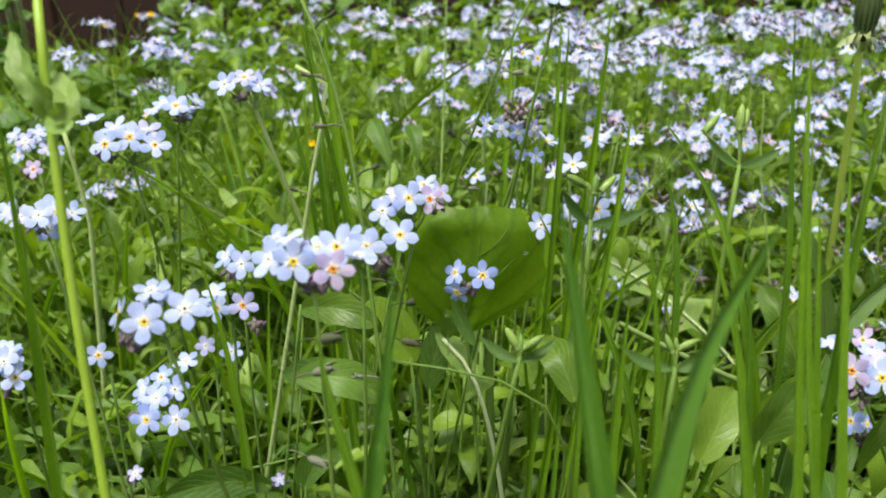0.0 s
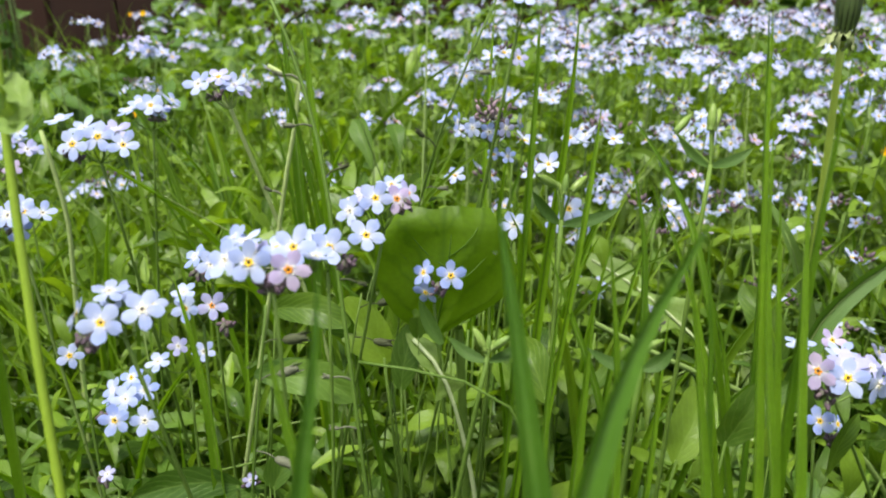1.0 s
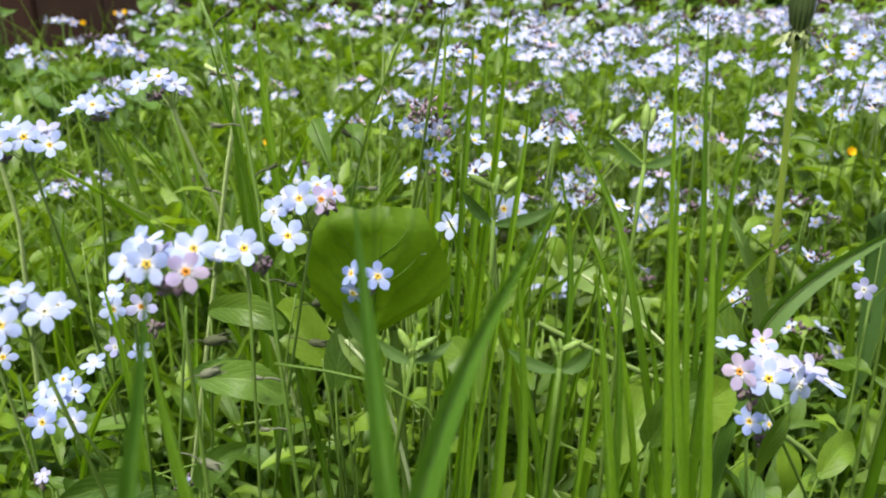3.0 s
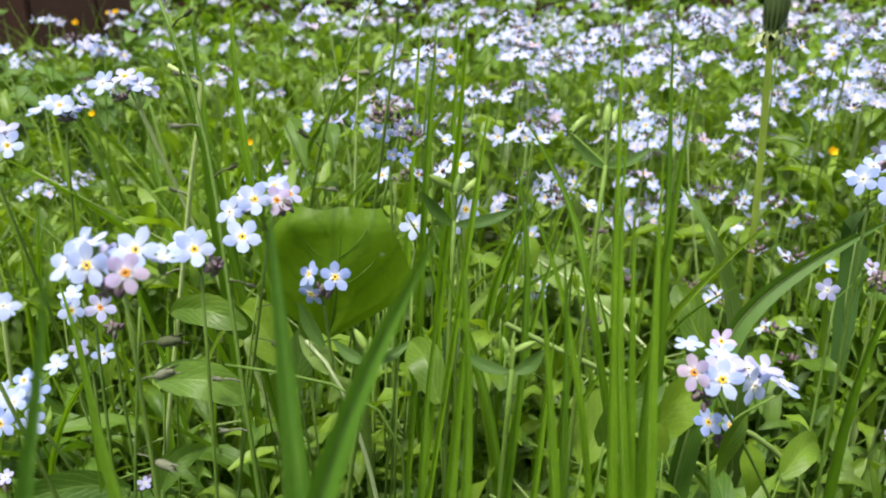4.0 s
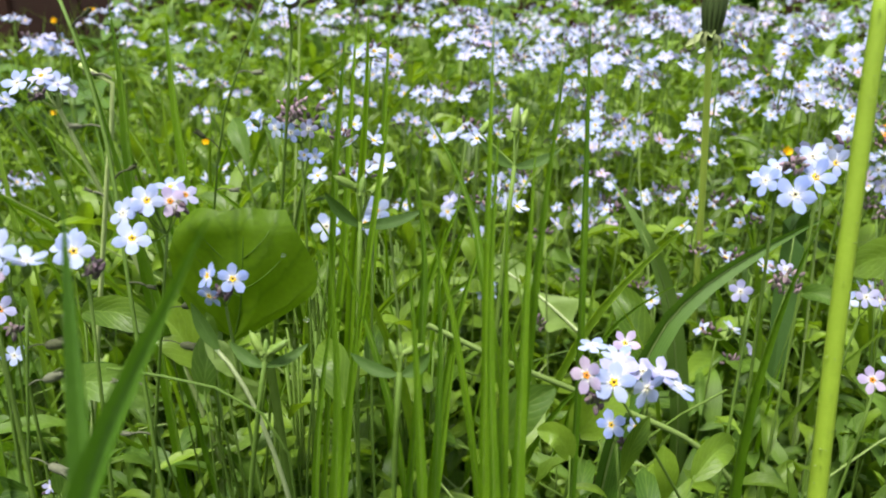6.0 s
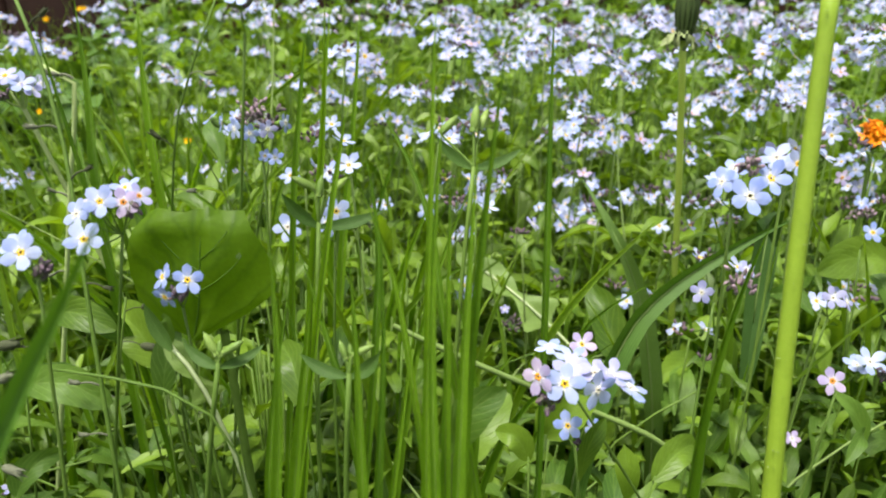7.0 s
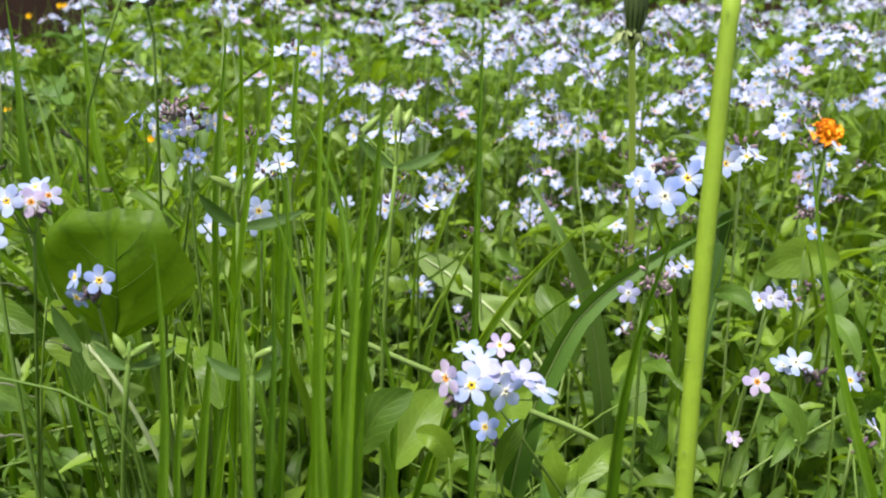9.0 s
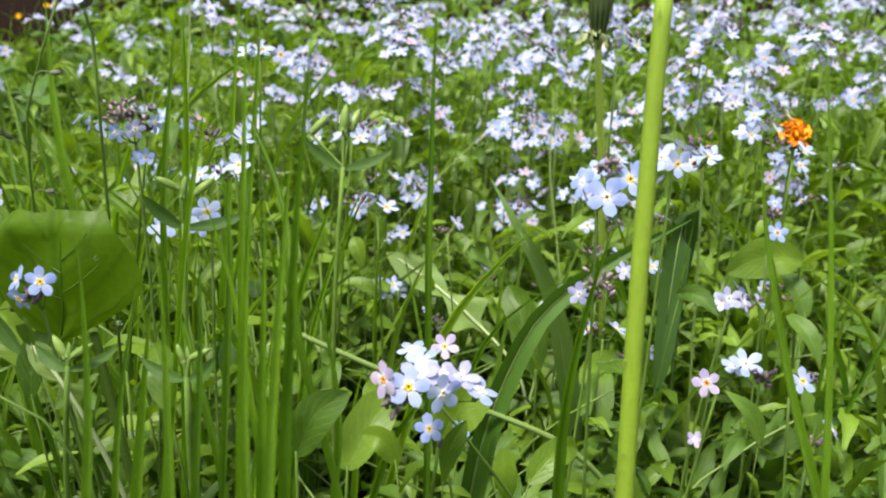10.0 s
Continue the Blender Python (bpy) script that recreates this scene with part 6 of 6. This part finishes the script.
def spot(y0, y1):
    """A chance place, likelier where the flowers grow thick."""
    while True:
        y = y0 + (y1 - y0) * fr.random() ** 1.2
        x = 0.06 + (fr.random() * 2 - 1) * (0.12 + 0.66 * y)
        dense = 0.07 + 0.93 / (1 + math.exp(-(x + 0.10 * y - 0.02) * 14))
        if fr.random() < dense and not (fence_sightline(x, y) and fr.random() < 0.8):
            return x, y


for k in range(100):
    x, y = spot(0.46, 0.85)
    stand(fr.randrange(10), x, y, fr.uniform(0.165, 0.212) + 0.03 * max(0, y - 0.5), fr.uniform(-70, 70), fr.uniform(0.95, 1.12))
for k in range(26):
    x, y = spot(0.27, 0.50)
    stand(10 + k % 2, x, y, fr.uniform(0.10, 0.15), fr.uniform(-60, 60), fr.uniform(0.85, 1.1))
for k in range(24):
    x, y = fr.uniform(0.03, 0.34), fr.uniform(0.36, 0.64)
    stand(fr.choice((5, 9, 10, 11, 0, 10)), x, y, fr.uniform(0.105, 0.165), fr.uniform(-60, 60), fr.uniform(0.9, 1.1))

# the far flower heads, too small to pick apart
fo = Form()
far_petal = [petals_form(c, rows=3, cols=2, gap=0.12, seed=50 + i) for i, c in enumerate((0.1, 0.25, 0.0))]
for k in range(165):
    x, y = spot(0.82, 1.54)
    top = Vector((x, y, fr.uniform(0.165, 0.222)))
    fo.add(*tube([(x + fr.uniform(-0.02, 0.02), y, 0), top + Vector((0, 0, -0.006))], 0.0010, 0.0007, 4, 3), 4)
    for dx, dy, dz, az, el, size, tint, eye in cyme(fr, fr.randrange(6, 12), fr.uniform(0.014, 0.020), 8, grow=1.15):
        src = far_petal[fr.randrange(3)]
        m = facing(top + Vector((dx, dy, dz)), az, el, fr.uniform(0, 72), size)
        fo.add(src.v, src.f, src.uv, ("blue", "deep", "pink", "lilac").index(tint), m)
        fo.add(*bead(0.0008, 0.0008, 0.0004, 5, 3), 5, m)
    for q in range(5):
        fo.add(*bead(0.0011, 0.0011, 0.0018, 5, 3), 6, Matrix.Translation(top + Vector((fr.uniform(-0.009, 0.009), fr.uniform(-0.009, 0.004), fr.uniform(-0.006, 0.002)))))
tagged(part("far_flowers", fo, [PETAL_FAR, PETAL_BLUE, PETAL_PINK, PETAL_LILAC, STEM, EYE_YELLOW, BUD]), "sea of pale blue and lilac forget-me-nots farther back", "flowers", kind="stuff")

# leaves under and between the flowers
HEADS = np.array(HEADS)


def canopy(x, y):
    """How high the leaves reach: some way below the flower heads about."""
    d = (HEADS[:, 0] - x) ** 2 + (HEADS[:, 1] - y + 0.02) ** 2
    near = np.argsort(d)[:4]
    w = 1 / (d[near] + 0.0004)
    return float((w * HEADS[near, 2]).sum() / w.sum()) - 0.030


# boxes fitted to the camera's sight lines: x and y range, height limit
SIGHT_GAPS = ((0.06, 0.16, 0.215, 0.335, 0.070), (0.18, 0.225, 0.17, 0.245, 0.085), (0.125, 0.16, 0.19, 0.262, 0.085), (-0.04, 0.05, 0.13, 0.175, 0.085))


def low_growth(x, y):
    """How high the random growth may reach: less where it would hide plants from the camera."""
    return min([z for x0, x1, y0, y1, z in SIGHT_GAPS if x0 < x < x1 and y0 < y < y1], default=1.0)


def leaf_carpet(name, count, y0, y1, power, length, mat, seed, rows=5, cols=2, low=0.0, high=0.12, rise=0.1, wide=0.32):
    rng = random.Random(seed)
    fo = Form()
    for k in range(count):
        y = y0 + (y1 - y0) * rng.random() ** power
        x = 0.06 + (rng.random() * 2 - 1) * (0.10 + 0.68 * y)
        le = length * rng.uniform(0.55, 1.3)
        top = high * (0.72 if fence_sightline(x, y) else 0.62 if y > 0.6 and x < -0.34 * y else 1.0 + max(0, y - 0.9) * 0.75)
        if y < 0.88:
            top = min(top, max(0.03, canopy(x, y) - 0.4 * le))
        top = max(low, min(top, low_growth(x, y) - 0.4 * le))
        z = low + (top - low) * rng.random() ** 0.8
        vs, fs, uv = leaf_form(le, le * wide * rng.uniform(0.6, 1.3), rng.choice(("spoon", "lance", "lance", "oval")), rng.uniform(rise, 1.4), rng.uniform(0.3, 1.9), rng.uniform(0.05, 0.45), rng.uniform(0.02, 0.18), rng.uniform(-0.6, 0.6), rows, cols, rng.uniform(0, 6))
        fo.add(vs, fs, uv, 0, pose(x, y, z, rng.uniform(-15, 15), rng.uniform(-15, 15), rng.uniform(0, 360)))
    return part(name, fo, [mat])


# duller leaf colour here stands in for shade in the near undergrowth
tagged(leaf_carpet("leaf_carpet", 2300, 0.10, 0.42, 1.0, 0.029, LEAF_DULL, 31, 7, 4, 0.0, 0.085, 0.45, 0.25), "dense green carpet of soft spoon-shaped leaves", "leaves", kind="stuff")
tagged(leaf_carpet("leaf_carpet", 5600, 0.30, 0.85, 1.1, 0.033, LEAF, 33, 6, 4, 0.0, 0.165, 0.6, 0.26), "dense green leaves between the flower stems", "leaves", kind="stuff")
tagged(leaf_carpet("leaf_carpet", 7000, 0.8, 1.56, 1.1, 0.038, LEAF_FAR, 32, 4, 2, 0.0, 0.155, 0.5, 0.27), "dense green meadow leaves farther back", "leaves", kind="stuff")

tagged(leaf_carpet("leaf_carpet", 1700, 0.16, 0.45, 0.9, 0.018, LEAF, 35, 5, 4, 0.01, 0.105, 0.3, 0.26), "small young leaves between the stems", "leaves", kind="stuff")
sr = random.Random(71)
fo = Form()
for k in range(280):
    y = sr.uniform(0.14, 0.5)
    x = 0.06 + sr.uniform(-1, 1) * (0.09 + 0.64 * y)
    le, a, h = sr.uniform(0.05, 0.11), sr.uniform(0, TAU), sr.uniform(0.05, 0.11)
    dx, dy = le * math.cos(a), le * math.sin(a) * 0.5
    fo.add(*tube([(x, y, 0), (x + dx * 0.4, y + dy * 0.4, h * 0.75), (x + dx, y + dy, h)], 0.0007, 0.0004, 5, 6), sr.choice((0, 0, 1)))
tagged(part("undergrowth_stems", fo, [STEM, STEM_PALE]), "thin stems lying criss-cross under the leaves", "stems", kind="stuff")

# leaf rosettes close by, leaf by leaf
rr = random.Random(63)


def leaf_rosette(x, y, h0, h1):
    th = new("leaf_rosette")
    th.location = (x, y, 0)
    tagged(th, "low tuft of soft spoon-shaped forget-me-not leaves", "leaves", "leaf rosettes")
    for q in range(7):
        part("leaf", LEAF_MESHES[rr.randrange(10)], None, th, "", pose(rr.uniform(-0.012, 0.012), rr.uniform(-0.012, 0.012), rr.uniform(h0, h1), 0, 0, q * 137 + rr.uniform(-20, 20)))
    fo = Form()
    for q in range(3):
        fo.add(*tube([(0, 0, 0), (rr.uniform(-0.01, 0.01), rr.uniform(-0.01, 0.01), h1)], 0.0006, 0.0004, 5, 4))
    part("stem", fo, [STEM], th)


for k in range(60):
    y = 0.15 + 0.27 * rr.random()
    leaf_rosette(0.06 + (rr.random() * 2 - 1) * (0.07 + 0.62 * y), y, 0.02, 0.075)
for k in range(26):
    leaf_rosette(rr.uniform(-0.012, 0.075), rr.uniform(0.205, 0.34), 0.06, 0.135)

# grass between
def grass_stuff(label, count, y0, y1, left, right, h0, h1, seed):
    gr = random.Random(seed)
    fo = Form()
    for k in range(count):
        y = y0 + (y1 - y0) * gr.random() ** 1.3
        x = 0.06 + gr.uniform(left, right) * (0.10 + 0.68 * y)
        h = gr.uniform(h0, h1)
        a, b = gr.gauss(0, 0.32), gr.gauss(0, 0.2)
        fo.add(*ribbon([(x, y, 0), (x + a * h * 0.3, y + b * h * 0.4, h * 0.55), (x + a * h, y + b * h, h * gr.uniform(0.85, 1))], gr.uniform(0.0016, 0.0040), (gr.uniform(-0.9, 0.9), -1, 0.3), 0.3, "grass", 7, 2))
    tagged(part("meadow_grass", fo, [GRASS_PALE]), label, "grass", kind="stuff")


grass_stuff("thin green grass blades between the flowers", 650, 0.26, 1.5, -1, 1, 0.09, 0.19, 41)
grass_stuff("thin yellow-green grass growing thick beside the flowers", 420, 0.25, 0.8, -1.0, -0.1, 0.10, 0.21, 42)

grass_stuff("long green grass standing up behind the flowers", 520, 0.50, 1.5, -1, 1, 0.15, 0.25, 43)

# grass tufts, blade by blade
tr = random.Random(88)
for count, x0, x1, y0, y1, h0, h1 in ((14, 0.015, 0.135, 0.195, 0.30, 0.13, 0.20), (20, -0.20, -0.02, 0.25, 0.45, 0.15, 0.23), (16, 0.15, 0.32, 0.23, 0.38, 0.12, 0.19), (34, -0.015, 0.075, 0.22, 0.36, 0.11, 0.185), (9, -0.14, -0.04, 0.18, 0.25, 0.10, 0.17), (22, -0.10, 0.03, 0.24, 0.40, 0.17, 0.23)):
    for k in range(count):
        x, y, h = tr.uniform(x0, x1), tr.uniform(y0, y1), tr.uniform(h0, h1)
        a, b, droop = max(-0.34, min(0.34, tr.gauss(0, 0.23))), tr.gauss(0, 0.15), tr.choice((0.0, 0.0, 0.02, 0.04))
        path = [(x, y, 0), (x + a * h * 0.22, y + b * h * 0.2, h * 0.45), (x + a * h * 0.58, y + b * h * 0.6, h * 0.82), (x + a * h * (1 + 3 * droop), y + b * h, h * (1 - droop))]
        grass_blade(path, tr.uniform(0.0016, 0.0036), (tr.uniform(-0.8, 0.8), -1, 0.3), 1.3, tr.uniform(-50, 50), "slender green grass blade in a loose tuft", tr.uniform(0.04, 0.08), 14, GRASS_PALE if tr.random() < (0.6 if y > 0.24 else 0.25) else GRASS, False)

# thin pale stems leaning between the grass
br = random.Random(52)
for k in range(20):
    x, y, h = br.uniform(-0.20, 0.06), br.uniform(0.24, 0.48), br.uniform(0.13, 0.20)
    a, b = br.gauss(0, 0.35), br.uniform(-0.02, 0.02)
    bare_stem([(x, y, 0), (x + a * h * 0.25, y + b, h * 0.5), (x + a * h * 0.6, y + b, h * 0.8), (x + a * h, y, h)], br.uniform(0.0009, 0.0016))

# broad weeds before the fence, spread by view angle from the camera
wr = random.Random(17)
fo = Form()
for k in range(640):
    y = wr.uniform(0.95, 1.5)
    le = wr.uniform(0.03, 0.055)
    if k < 170:
        x, z = y * wr.uniform(-0.80, -0.525), wr.uniform(0.07, 0.235)
    elif k < 260:
        x, z = y * wr.uniform(-0.37, -0.20), wr.uniform(0.06, 0.17)
    elif k < 420:
        y = wr.uniform(0.62, 1.0)
        x, z = y * wr.uniform(-0.75, -0.34), wr.uniform(0.05, 0.15 if y < 0.8 else 0.13)
    else:
        # back row, placed to hide the fence from the camera
        y = wr.uniform(1.42, 1.56)
        x, z, le = y * wr.uniform(-0.36, 0.75), wr.uniform(0.13, 0.222), wr.uniform(0.04, 0.065)
    fo.add(*leaf_form(le, le * wr.uniform(0.6, 0.9), "heart", wr.uniform(0.0, 0.8), wr.uniform(0.5, 1.5), 0.15, 0.08, wr.uniform(-0.4, 0.4), 5, 4), 0, pose(x, y, z, wr.uniform(-20, 20), wr.uniform(-20, 20), wr.uniform(90, 270)))
    fo.add(*tube([(x, y, 0), (x, y, z)], 0.0015, 0.001, 4, 2))
tagged(part("weed_bank", fo, [LEAF_WEED]), "bank of broad-leaved green weeds before the fence", "weeds", kind="stuff")

# coarser meadow all round, outside the wedge that the camera sees
orr = random.Random(23)
leaves, blades, heads = Form(), Form(), Form()


def outside():
    while True:
        x, y = orr.uniform(-2.7, 2.8), orr.uniform(-2.2, 1.55)
        if y < 0.1 and abs(x - 0.05) < 0.22 and y > -0.15:
            continue
        if y < -0.15 or abs(x - 0.06) > 0.10 + 0.69 * max(0, y):
            return x, y


for k in range(24000):
    x, y = outside()
    le = orr.uniform(0.045, 0.08)
    leaves.add(*leaf_form(le, le * 0.32, "spoon", orr.uniform(0.5, 1.4), orr.uniform(0.4, 1.7), 0.2, rows=3, cols=2), 0, pose(x, y, orr.uniform(0, 0.12), 0, 0, orr.uniform(0, 360)))
for k in range(6000):
    x, y = outside()
    h, a, b = orr.uniform(0.10, 0.2), orr.gauss(0, 0.3), orr.gauss(0, 0.3)
    blades.add(*ribbon([(x, y, 0), (x + a * h * 0.3, y + b * h * 0.3, h * 0.55), (x + a * h, y + b * h, h)], 0.004, (orr.uniform(-1, 1), -1, 0.3), 0.3, "grass", 4, 2))
for k in range(1100):
    x, y = outside()
    if orr.random() > 0.25 + 0.75 / (1 + math.exp(-x * 3)):
        continue
    top = Vector((x, y, orr.uniform(0.14, 0.2)))
    heads.add(*tube([(x, y, 0), top], 0.001, 0.0007, 4, 2), 4)
    for dx, dy, dz, az, el, size, tint, eye in cyme(orr, 7, 0.014):
        src = far_petal[orr.randrange(3)]
        heads.add(src.v, src.f, src.uv, ("blue", "deep", "pink", "lilac").index(tint), facing(top + Vector((dx, dy, dz)), az, el, orr.uniform(0, 72), size))
tagged(part("outer_leaves", leaves, [LEAF_FAR]), "green meadow leaves all round", "leaves", kind="stuff")
tagged(part("outer_grass", blades, [GRASS_PALE]), "green meadow grass all round", "grass", kind="stuff")
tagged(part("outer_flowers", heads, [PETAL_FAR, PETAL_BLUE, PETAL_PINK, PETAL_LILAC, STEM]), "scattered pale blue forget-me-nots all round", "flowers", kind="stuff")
